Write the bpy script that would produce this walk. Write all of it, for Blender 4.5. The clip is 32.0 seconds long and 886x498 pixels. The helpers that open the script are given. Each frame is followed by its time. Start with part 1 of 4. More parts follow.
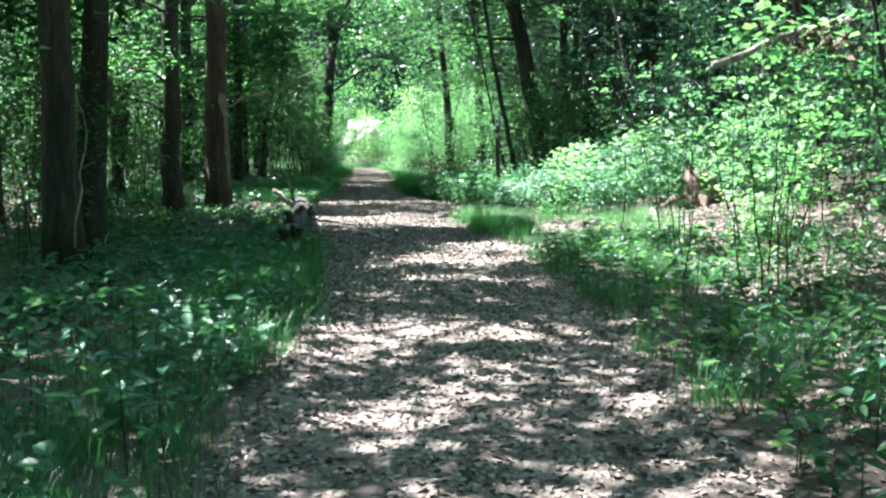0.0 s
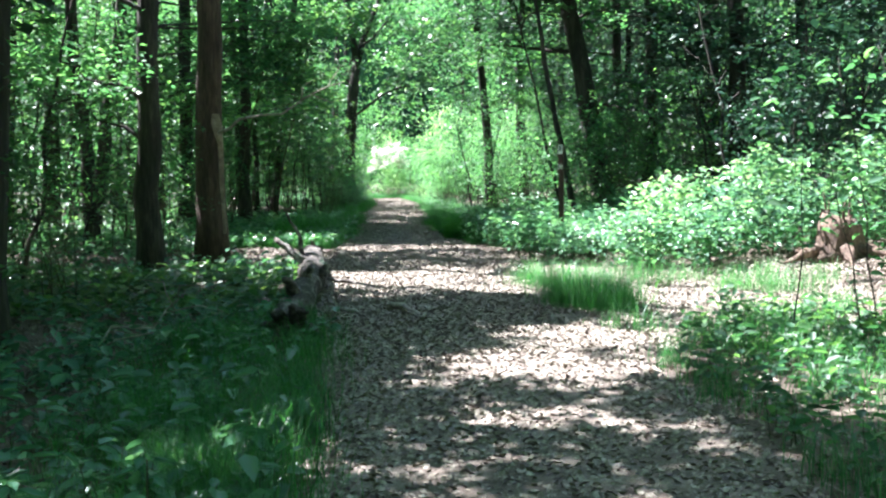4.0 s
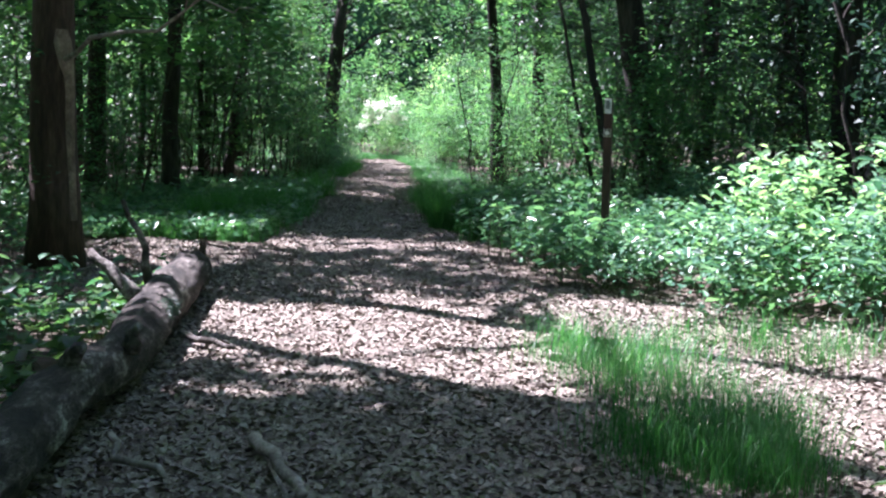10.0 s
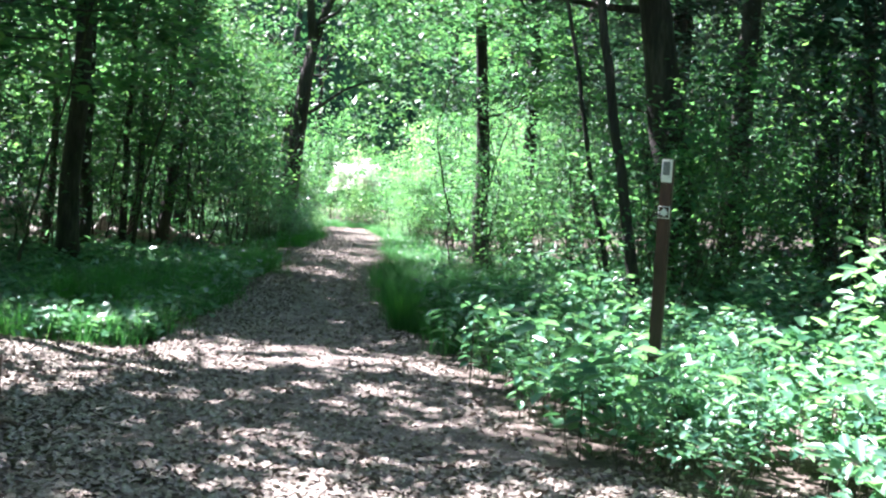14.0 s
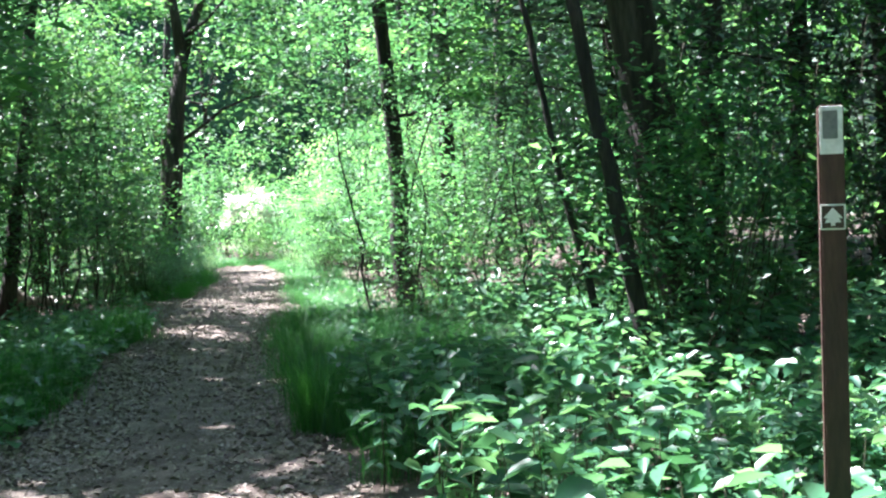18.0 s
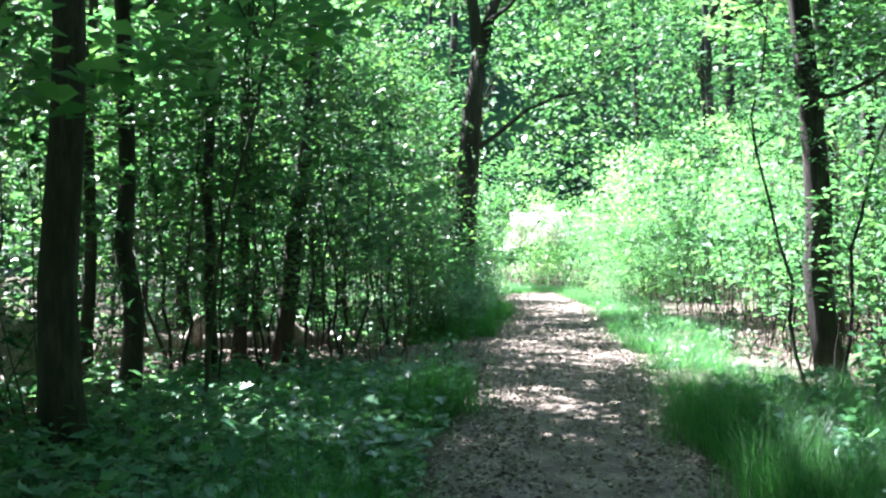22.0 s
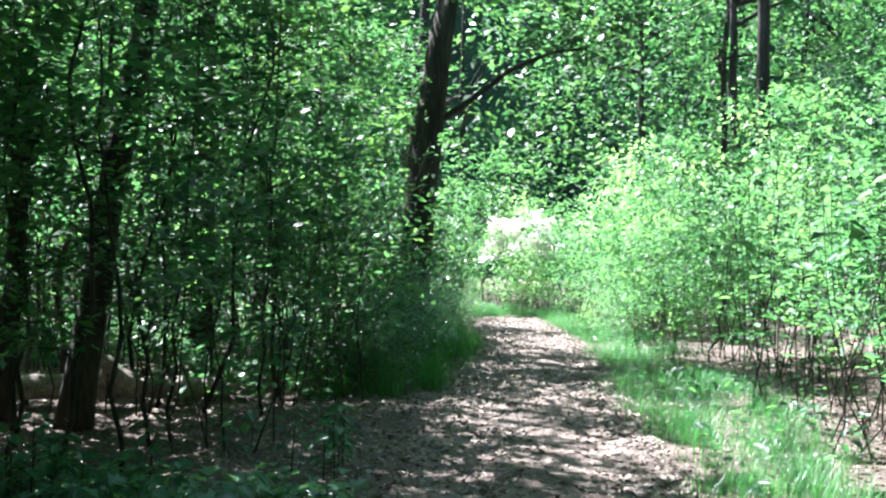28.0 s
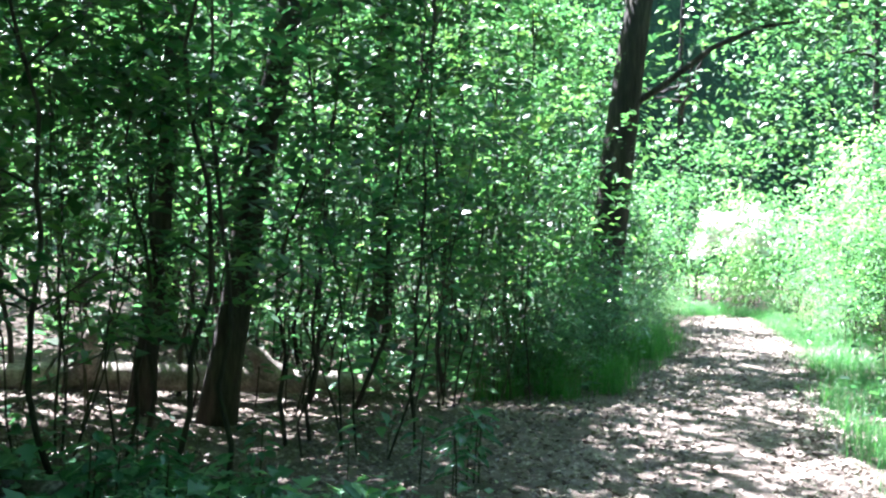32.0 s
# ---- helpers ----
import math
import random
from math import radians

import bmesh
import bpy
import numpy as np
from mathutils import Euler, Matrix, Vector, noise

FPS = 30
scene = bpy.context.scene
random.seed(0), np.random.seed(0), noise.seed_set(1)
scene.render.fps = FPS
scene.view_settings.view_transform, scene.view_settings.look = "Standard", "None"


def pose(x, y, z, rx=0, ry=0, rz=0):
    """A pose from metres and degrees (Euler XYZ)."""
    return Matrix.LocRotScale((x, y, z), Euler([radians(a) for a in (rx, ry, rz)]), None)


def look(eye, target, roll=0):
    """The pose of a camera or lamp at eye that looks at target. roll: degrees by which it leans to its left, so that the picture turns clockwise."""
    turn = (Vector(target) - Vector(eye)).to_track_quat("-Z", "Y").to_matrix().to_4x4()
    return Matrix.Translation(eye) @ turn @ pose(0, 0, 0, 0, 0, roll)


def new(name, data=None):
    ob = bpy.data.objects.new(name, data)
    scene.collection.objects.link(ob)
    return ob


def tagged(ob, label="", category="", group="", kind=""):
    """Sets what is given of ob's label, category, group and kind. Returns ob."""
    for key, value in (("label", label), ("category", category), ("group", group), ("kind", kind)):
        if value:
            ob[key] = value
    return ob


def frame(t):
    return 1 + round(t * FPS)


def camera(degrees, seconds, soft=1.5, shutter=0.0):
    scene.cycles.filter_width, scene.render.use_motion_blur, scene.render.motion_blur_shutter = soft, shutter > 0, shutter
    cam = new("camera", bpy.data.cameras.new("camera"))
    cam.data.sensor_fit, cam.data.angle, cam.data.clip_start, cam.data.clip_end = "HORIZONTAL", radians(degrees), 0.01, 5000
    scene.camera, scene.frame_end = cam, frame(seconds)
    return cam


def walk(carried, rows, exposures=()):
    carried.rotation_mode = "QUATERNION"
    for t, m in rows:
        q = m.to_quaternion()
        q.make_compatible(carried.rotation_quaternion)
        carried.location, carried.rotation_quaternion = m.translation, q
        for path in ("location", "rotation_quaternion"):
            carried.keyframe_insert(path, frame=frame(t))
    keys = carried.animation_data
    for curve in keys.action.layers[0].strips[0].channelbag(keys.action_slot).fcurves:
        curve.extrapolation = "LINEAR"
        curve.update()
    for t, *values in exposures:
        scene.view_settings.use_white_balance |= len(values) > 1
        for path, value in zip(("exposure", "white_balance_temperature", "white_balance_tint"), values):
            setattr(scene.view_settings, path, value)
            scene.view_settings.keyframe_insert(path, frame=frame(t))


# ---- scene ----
cam = camera(42, 32.0, soft=2.3)
PATH = [
    (0, look((0.000, 0.000, 1.416), (0.644, 9.934, 0.465), -0.87)),
    (0.5, look((0.077, 0.542, 1.448), (0.560, 10.456, 0.236), -1.12)),
    (1, look((0.121, 1.101, 1.484), (0.738, 10.995, 0.173), -0.75)),
    (1.5, look((0.223, 1.695, 1.482), (0.850, 11.566, 0.011), -0.95)),
    (2, look((0.164, 2.405, 1.490), (-0.055, 12.342, 0.389), -0.64)),
    (2.5, look((0.104, 3.053, 1.530), (-0.278, 13.014, 0.725), -0.37)),
    (3, look((0.011, 3.693, 1.573), (-0.275, 13.644, 0.633), 0.73)),
    (3.5, look((-0.152, 4.273, 1.547), (-0.410, 14.262, 1.140), -0.55)),
    (4, look((-0.103, 4.902, 1.519), (0.343, 14.866, 0.792), -0.93)),
    (4.5, look((-0.095, 5.449, 1.498), (0.553, 15.392, 0.646), 0.84)),
    (6.5, look((0.024, 7.767, 1.484), (0.418, 17.720, 0.602), -3.11)),
    (7, look((0.074, 8.367, 1.490), (0.232, 18.325, 0.586), -2.27)),
    (7.5, look((0.135, 8.931, 1.498), (0.363, 18.874, 0.462), -3.00)),
    (8, look((0.279, 9.545, 1.533), (0.325, 19.484, 0.428), -3.37)),
    (8.5, look((0.338, 10.135, 1.516), (0.415, 20.092, 0.599), -0.33)),
    (9, look((0.479, 10.703, 1.470), (0.778, 20.645, 0.438), -0.77)),
    (9.5, look((0.572, 11.244, 1.519), (1.048, 21.157, 0.286), 1.11)),
    (10, look((0.543, 11.830, 1.537), (0.933, 21.763, 0.449), 1.14)),
    (10.5, look((0.551, 12.449, 1.474), (0.460, 22.380, 0.303), -0.25)),
    (11, look((0.525, 12.989, 1.475), (-0.244, 22.907, 0.449), 0.74)),
    (11.5, look((0.531, 13.499, 1.506), (-0.298, 23.434, 0.723), -2.15)),
    (12, look((0.661, 14.081, 1.522), (0.270, 24.064, 1.086), -0.28)),
    (12.5, look((0.718, 14.657, 1.491), (0.568, 24.651, 1.179), 0.98)),
    (13, look((0.752, 15.184, 1.492), (0.953, 25.179, 1.249), 3.26)),
    (13.5, look((0.796, 15.684, 1.518), (1.202, 25.669, 1.158), 2.91)),
    (14, look((0.798, 16.229, 1.496), (1.380, 26.200, 1.014), 3.76)),
    (14.5, look((0.848, 16.784, 1.453), (1.459, 26.726, 0.569), 0.36)),
    (16.5, look((0.920, 18.869, 1.468), (1.254, 28.857, 1.103), -3.54)),
    (17, look((0.906, 19.351, 1.513), (1.941, 29.285, 1.026), -1.88)),
    (17.5, look((0.998, 19.911, 1.538), (2.324, 29.815, 1.170), -3.35)),
    (18, look((0.961, 20.378, 1.515), (2.329, 30.279, 1.208), -1.81)),
    (18.5, look((0.865, 20.919, 1.521), (1.892, 30.861, 1.198), -2.19)),
    (19, look((0.818, 21.542, 1.524), (0.989, 31.534, 1.170), -1.53)),
    (19.5, look((0.634, 22.323, 1.503), (-0.057, 32.298, 1.343), -2.76)),
    (20, look((0.479, 22.906, 1.446), (-0.457, 32.861, 1.322), -3.11)),
    (20.5, look((0.326, 23.513, 1.464), (-1.003, 33.419, 1.133), -2.95)),
    (21, look((0.092, 24.061, 1.489), (-1.278, 33.962, 1.189), -3.49)),
    (21.5, look((-0.028, 24.563, 1.486), (-0.985, 34.511, 1.148), -2.19)),
    (22, look((-0.205, 25.037, 1.559), (-1.004, 35.004, 1.493), -1.06)),
    (22.5, look((-0.304, 25.458, 1.522), (-0.895, 35.428, 2.025), -2.85)),
    (23, look((-0.319, 25.970, 1.468), (-0.547, 35.949, 2.064), -3.60)),
    (23.5, look((-0.365, 26.491, 1.429), (-0.192, 36.488, 1.603), -3.53)),
    (24, look((-0.405, 26.993, 1.433), (0.022, 36.972, 0.947), -4.49)),
    (24.5, look((-0.414, 27.518, 1.492), (-0.169, 37.491, 0.797), 0.79)),
    (25, look((-0.524, 28.079, 1.480), (-0.144, 38.051, 0.825), 2.10)),
    (25.5, look((-0.573, 28.578, 1.535), (-0.853, 38.528, 0.578), 0.91)),
    (26, look((-0.702, 29.205, 1.476), (-1.480, 39.163, 1.011), 4.55)),
    (26.5, look((-0.717, 29.721, 1.525), (-1.458, 39.691, 1.335), 1.08)),
    (28.5, look((0.148, 31.877, 1.467), (-0.546, 41.851, 1.676), 1.93)),
    (29, look((0.302, 32.019, 1.496), (-0.574, 41.973, 1.880), 2.45)),
    (29.5, look((0.385, 32.130, 1.506), (-0.794, 42.057, 1.767), 3.05)),
    (30, look((0.380, 32.178, 1.505), (-1.030, 42.078, 1.596), 2.66)),
    (30.5, look((0.362, 32.214, 1.496), (-1.219, 42.088, 1.472), 3.27)),
    (31, look((0.336, 32.243, 1.489), (-1.413, 42.089, 1.413), 4.24)),
    (31.5, look((0.253, 32.318, 1.470), (-2.051, 42.049, 1.437), 2.92)),
    (32, look((0.264, 32.497, 1.431), (-2.321, 42.157, 1.364), 2.22)),
]
walk(cam, PATH, exposures=[(0, 2.85, 5940, 13), (2, 3.1, 5960, 13), (4, 2.95, 5990, 13), (7, 2.48, 5840, 29), (10, 2.33, 5840, 30), (12, 2.8, 5890, 27), (13.5, 3.05, 5940, 22), (17, 3.1, 5940, 22), (18, 3.1, 5990, 20), (20, 3.52, 5930, 18), (21, 3.65, 5880, 20), (22, 3.33, 5980, 16), (23, 2.75, 6030, 15), (24, 3.0, 5830, 21), (26, 3.2, 5930, 17), (29, 2.65, 5930, 17), (30, 2.8, 5830, 20), (31, 3.15, 5780, 21), (32, 3.5, 5830, 18)])

# ---- world, sun ----
SUN_DIR = Vector((-0.40, 0.34, 0.86)).normalized()
world = bpy.data.worlds.new("world")
scene.world = world
world.use_nodes = True
wn = world.node_tree.nodes
sky = wn.new("ShaderNodeTexSky")
sky.sky_type, sky.sun_disc = 'NISHITA', False
sky.sun_elevation = math.asin(SUN_DIR.z)
sky.sun_rotation = math.atan2(SUN_DIR.x, SUN_DIR.y)
wn["Background"].inputs[1].default_value = 0.071
world.node_tree.links.new(sky.outputs[0], wn["Background"].inputs[0])
sun_data = bpy.data.lights.new("sun", 'SUN')
sun_data.energy, sun_data.angle, sun_data.color = 5.0, radians(0.53), (1.0, 0.97, 0.93)
sun = new("sun", sun_data)
sun.matrix_world = look(SUN_DIR * 60, (0, 0, 0))


# ---- materials ----
def nodes_of(name):
    mat = bpy.data.materials.new(name)
    mat.use_nodes = True
    nt = mat.node_tree
    return mat, nt, nt.nodes["Principled BSDF"]


def add(nt, kind, **inputs):
    n = nt.nodes.new(kind)
    for k, v in inputs.items():
        n.inputs[k].default_value = v
    return n


def ramp(nt, fac, stops):
    r = nt.nodes.new("ShaderNodeValToRGB")
    while len(r.color_ramp.elements) < len(stops):
        r.color_ramp.elements.new(0.5)
    for e, (p, c) in zip(r.color_ramp.elements, stops):
        e.position, e.color = p, (*c, 1)
    nt.links.new(fac, r.inputs[0])
    return r.outputs[0]


def leaf_material(name, dark, mid, light, glow=0.4, gloss=0.42):
    """A thin leaf: hue by island, veins of fine noise, light through it."""
    mat, nt, bsdf = nodes_of(name)
    geo = nt.nodes.new("ShaderNodeNewGeometry")
    col = ramp(nt, geo.outputs["Random Per Island"], [(0.0, dark), (0.55, mid), (1.0, light)])
    tex = add(nt, "ShaderNodeTexNoise", Scale=1.3, Detail=3.0)
    tc = nt.nodes.new("ShaderNodeTexCoord")
    nt.links.new(tc.outputs["Object"], tex.inputs["Vector"])
    mix = nt.nodes.new("ShaderNodeMixRGB")
    mix.blend_type = 'MULTIPLY'
    mix.inputs[0].default_value = 0.6
    nt.links.new(col, mix.inputs[1])
    nt.links.new(ramp(nt, tex.outputs["Fac"], [(0.3, (0.6, 0.7, 0.7)), (0.7, (1.0, 1.0, 0.9))]), mix.inputs[2])
    plant = nt.nodes.new("ShaderNodeObjectInfo")
    own = nt.nodes.new("ShaderNodeMixRGB")
    own.blend_type = 'MULTIPLY'
    own.inputs[0].default_value = 1.0
    nt.links.new(mix.outputs[0], own.inputs[1])
    nt.links.new(ramp(nt, plant.outputs["Random"], [(0.0, (0.6, 0.7, 0.78)), (0.5, (0.92, 0.97, 1.0)), (1.0, (1.25, 1.18, 1.0))]), own.inputs[2])
    mix = own
    nt.links.new(mix.outputs[0], bsdf.inputs["Base Color"])
    bsdf.inputs["Roughness"].default_value = gloss
    bsdf.inputs["Specular IOR Level"].default_value = 0.5
    tr = nt.nodes.new("ShaderNodeBsdfTranslucent")
    bright = nt.nodes.new("ShaderNodeMixRGB")
    bright.blend_type = 'MULTIPLY'
    bright.inputs[0].default_value = 1.0
    bright.inputs[2].default_value = (2.2, 1.95, 1.2, 1)
    nt.links.new(mix.outputs[0], bright.inputs[1])
    nt.links.new(bright.outputs[0], tr.inputs["Color"])
    sh = nt.nodes.new("ShaderNodeMixShader")
    sh.inputs[0].default_value = glow
    nt.links.new(bsdf.outputs[0], sh.inputs[1])
    nt.links.new(tr.outputs[0], sh.inputs[2])
    nt.links.new(sh.outputs[0], nt.nodes["Material Output"].inputs[0])
    return mat


def rough_material(name, stops, scale, stretch=(1, 1, 1), fine=6.0, bump=0.5, rough=0.9, island=0.0, depth=0.02):
    """Bark, wood, soil: two scales of noise in colour and relief."""
    mat, nt, bsdf = nodes_of(name)
    tc = nt.nodes.new("ShaderNodeTexCoord")
    mp = nt.nodes.new("ShaderNodeMapping")
    mp.inputs["Scale"].default_value = stretch
    nt.links.new(tc.outputs["Object"], mp.inputs[0])
    big = add(nt, "ShaderNodeTexNoise", Scale=scale, Detail=6.0, Roughness=0.65)
    small = add(nt, "ShaderNodeTexNoise", Scale=scale * fine, Detail=5.0, Roughness=0.7)
    for n in (big, small):
        nt.links.new(mp.outputs[0], n.inputs["Vector"])
    m = add(nt, "ShaderNodeMath")
    m.operation = 'ADD'
    half = nt.nodes.new("ShaderNodeMath")
    half.operation = 'MULTIPLY_ADD'
    half.inputs[1].default_value, half.inputs[2].default_value = 0.7, -0.35
    nt.links.new(small.outputs["Fac"], half.inputs[0])
    nt.links.new(big.outputs["Fac"], m.inputs[0])
    nt.links.new(half.outputs[0], m.inputs[1])
    col = ramp(nt, m.outputs[0], stops)
    if island:
        geo = nt.nodes.new("ShaderNodeNewGeometry")
        mix = nt.nodes.new("ShaderNodeMixRGB")
        mix.blend_type = 'MULTIPLY'
        mix.inputs[0].default_value = island
        nt.links.new(col, mix.inputs[1])
        nt.links.new(ramp(nt, geo.outputs["Random Per Island"], [(0.0, (0.35, 0.3, 0.28)), (0.5, (0.8, 0.75, 0.7)), (1.0, (1.25, 1.2, 1.15))]), mix.inputs[2])
        col = mix.outputs[0]
    nt.links.new(col, bsdf.inputs["Base Color"])
    bsdf.inputs["Roughness"].default_value = rough
    bp = add(nt, "ShaderNodeBump", Strength=bump, Distance=depth)
    nt.links.new(m.outputs[0], bp.inputs["Height"])
    nt.links.new(bp.outputs[0], bsdf.inputs["Normal"])
    return mat


LEAF_CROWN = leaf_material("leaf_crown", (0.018, 0.068, 0.031), (0.036, 0.108, 0.045), (0.08, 0.175, 0.06), 0.48, 0.45)
LEAF_SHRUB = leaf_material("leaf_shrub", (0.015, 0.06, 0.03), (0.032, 0.108, 0.05), (0.085, 0.195, 0.072), 0.48, 0.45)
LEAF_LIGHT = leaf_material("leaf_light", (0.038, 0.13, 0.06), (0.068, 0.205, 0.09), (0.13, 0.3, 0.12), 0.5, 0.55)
LEAF_GLARE = leaf_material("leaf_glare", (0.1, 0.24, 0.12), (0.16, 0.34, 0.17), (0.24, 0.43, 0.24), 0.5, 0.4)
LEAF_BROAD = leaf_material("leaf_broad", (0.035, 0.115, 0.072), (0.095, 0.225, 0.14), (0.24, 0.42, 0.28), 0.4, 0.36)
LEAF_HERB = leaf_material("leaf_herb", (0.03, 0.105, 0.06), (0.058, 0.175, 0.1), (0.115, 0.265, 0.15), 0.38, 0.34)
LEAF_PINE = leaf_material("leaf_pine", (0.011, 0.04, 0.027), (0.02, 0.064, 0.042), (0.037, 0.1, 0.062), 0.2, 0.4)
GRASS_SHADED = leaf_material("grass_shaded", (0.014, 0.08, 0.02), (0.028, 0.145, 0.034), (0.055, 0.22, 0.055), 0.45, 0.62)
GRASS = leaf_material("grass_blade", (0.02, 0.1, 0.034), (0.04, 0.18, 0.06), (0.1, 0.28, 0.09), 0.4)
LITTER = rough_material("dead_leaf", [(0.25, (0.12, 0.096, 0.074)), (0.5, (0.265, 0.228, 0.188)), (0.75, (0.45, 0.415, 0.37))], 9, fine=4, bump=0.3, rough=0.85, island=0.38, depth=0.01)
WITHERED = rough_material("withered_leaf", [(0.25, (0.05, 0.028, 0.018)), (0.5, (0.13, 0.075, 0.05)), (0.75, (0.24, 0.15, 0.1))], 9, fine=4, bump=0.3, rough=0.85, island=0.5, depth=0.01)
SOIL = rough_material("forest_soil", [(0.25, (0.03, 0.022, 0.016)), (0.5, (0.085, 0.064, 0.049)), (0.75, (0.19, 0.15, 0.122))], 2.2, fine=14, bump=0.9, rough=1.0, depth=0.03)
PATHMAT = rough_material("trodden_litter", [(0.28, (0.045, 0.033, 0.026)), (0.48, (0.125, 0.097, 0.079)), (0.72, (0.28, 0.23, 0.2))], 3.0, fine=12, bump=1.0, rough=1.0, depth=0.03)
BARK = rough_material("bark", [(0.3, (0.011, 0.009, 0.007)), (0.5, (0.032, 0.026, 0.021)), (0.72, (0.085, 0.07, 0.057))], 5, (1, 1, 0.16), fine=5, bump=1.0, depth=0.03)
BARK_RED = rough_material("bark_reddish", [(0.3, (0.02, 0.011, 0.007)), (0.5, (0.055, 0.032, 0.022)), (0.72, (0.12, 0.075, 0.055))], 5, (1, 1, 0.16), fine=5, bump=1.0, depth=0.03)
LOGMAT = rough_material("weathered_log", [(0.32, (0.025, 0.02, 0.017)), (0.5, (0.1, 0.083, 0.072)), (0.68, (0.36, 0.33, 0.3))], 5, (1, 0.35, 1), fine=6, bump=1.0, depth=0.04)
LOGBARK = rough_material("log_bark", [(0.36, (0.01, 0.008, 0.006)), (0.5, (0.035, 0.027, 0.021)), (0.61, (0.11, 0.093, 0.08)), (0.73, (0.42, 0.39, 0.35))], 5, (1, 0.4, 1), fine=5, bump=1.0, depth=0.06)
STUMPWOOD = rough_material("torn_stump", [(0.3, (0.04, 0.024, 0.017)), (0.5, (0.13, 0.085, 0.062)), (0.7, (0.3, 0.215, 0.165))], 5, (1, 1, 0.3), fine=6, bump=1.0, depth=0.04)
LOGEND = rough_material("cut_wood", [(0.3, (0.1, 0.07, 0.05)), (0.5, (0.2, 0.15, 0.11)), (0.7, (0.34, 0.27, 0.2))], 6, fine=6, bump=0.6)
TWIG = rough_material("dead_twig", [(0.3, (0.1, 0.085, 0.07)), (0.5, (0.22, 0.19, 0.16)), (0.7, (0.42, 0.38, 0.33))], 8, fine=5, bump=0.4)
STEM = rough_material("green_stem", [(0.3, (0.02, 0.025, 0.012)), (0.5, (0.05, 0.05, 0.028)), (0.7, (0.09, 0.08, 0.045))], 8, fine=5, bump=0.4)
POSTMAT = rough_material("stained_post", [(0.3, (0.03, 0.013, 0.009)), (0.5, (0.055, 0.024, 0.017)), (0.7, (0.085, 0.04, 0.028))], 6, (1, 1, 0.2), fine=6, bump=0.4, rough=0.6)
WOODWALL = rough_material("distant_woods", [(0.3, (0.01, 0.03, 0.014)), (0.5, (0.025, 0.075, 0.028)), (0.7, (0.06, 0.16, 0.05))], 0.35, fine=9, bump=1.0, depth=0.5)
WHITE = rough_material("white_plate", [(0.3, (0.6, 0.6, 0.58)), (0.6, (0.8, 0.8, 0.78))], 12, bump=0.1, rough=0.45)
GLARE_WHITE = rough_material("glare_white", [(0.3, (0.62, 0.64, 0.52)), (0.6, (0.8, 0.8, 0.72))], 20, bump=0.1, rough=0.6)
GREY = rough_material("grey_print", [(0.3, (0.1, 0.11, 0.115)), (0.6, (0.19, 0.2, 0.2))], 12, bump=0.1, rough=0.5)
SIGNBROWN = rough_material("brown_plate", [(0.3, (0.035, 0.02, 0.015)), (0.6, (0.055, 0.03, 0.022))], 12, bump=0.1, rough=0.5)


# ---- helpers for building ----


def mesh_of(name, verts, faces, mat, smooth=False):
    me = bpy.data.meshes.new(name)
    verts, faces = np.asarray(verts, np.float32), np.asarray(faces, np.int32)
    n, k = faces.shape
    me.vertices.add(len(verts))
    me.vertices.foreach_set("co", verts.ravel())
    me.loops.add(n * k)
    me.loops.foreach_set("vertex_index", faces.ravel())
    me.polygons.add(n)
    me.polygons.foreach_set("loop_start", np.arange(n, dtype=np.int32) * k)
    me.update(calc_edges=True)
    me.validate()
    if smooth:
        me.polygons.foreach_set("use_smooth", np.ones(n, dtype=bool))
    me.materials.append(mat)
    return me


def child(name, me, parent, label=""):
    ob = new(name, me)
    ob.parent = parent
    if label:
        ob["label"] = label
    if name in ("foliage", "crown", "spray", "stalks"):
        ob["kind"] = "stuff"
    return ob


def thing(name, x, y, z, label, category, group="", turn=0.0, scale=1.0):
    ob = new(name)
    ob.empty_display_size = 0.1
    ob.matrix_basis = pose(x, y, z, 0, 0, turn) @ Matrix.Scale(scale, 4)
    return tagged(ob, label, category, group)


def tube(points, radii, sides=10, lump=0.0, seed=0, caps=True):
    """Rings along a line, as quads; lump: how uneven the rings are."""
    r = np.random.default_rng(seed)
    pts = [Vector(p) for p in points]
    verts, faces = [], []
    for i, p in enumerate(pts):
        way = (pts[min(i + 1, len(pts) - 1)] - pts[max(i - 1, 0)]).normalized()
        a = way.cross(Vector((0.31, 0.94, 0.11))).normalized()
        b = way.cross(a)
        for k in range(sides):
            w = 2 * math.pi * k / sides
            rr = radii[i] * (1 + lump * (r.random() - 0.5) + lump * math.sin(2 * w + i * 0.7) * 0.5)
            verts.append(p + a * (rr * math.cos(w)) + b * (rr * math.sin(w)))
    for i in range(len(pts) - 1):
        for k in range(sides):
            n = (k + 1) % sides
            faces.append((i * sides + k, i * sides + n, (i + 1) * sides + n, (i + 1) * sides + k))
    if caps:
        for i, p in ((0, pts[0]), (len(pts) - 1, pts[-1])):
            c = len(verts)
            verts.append(p)
            for k in range(0, sides, 2):
                ring = (i * sides + k, i * sides + k + 1, i * sides + (k + 2) % sides)
                faces.append((c, *ring) if i else (c, *ring[::-1]))
    return np.array([tuple(v) for v in verts]), np.array(faces)


def joined(pieces):
    verts, faces, off = [], [], 0
    for v, f in pieces:
        verts.append(v)
        faces.append(np.asarray(f) + off)
        off += len(v)
    return np.concatenate(verts), np.concatenate(faces)


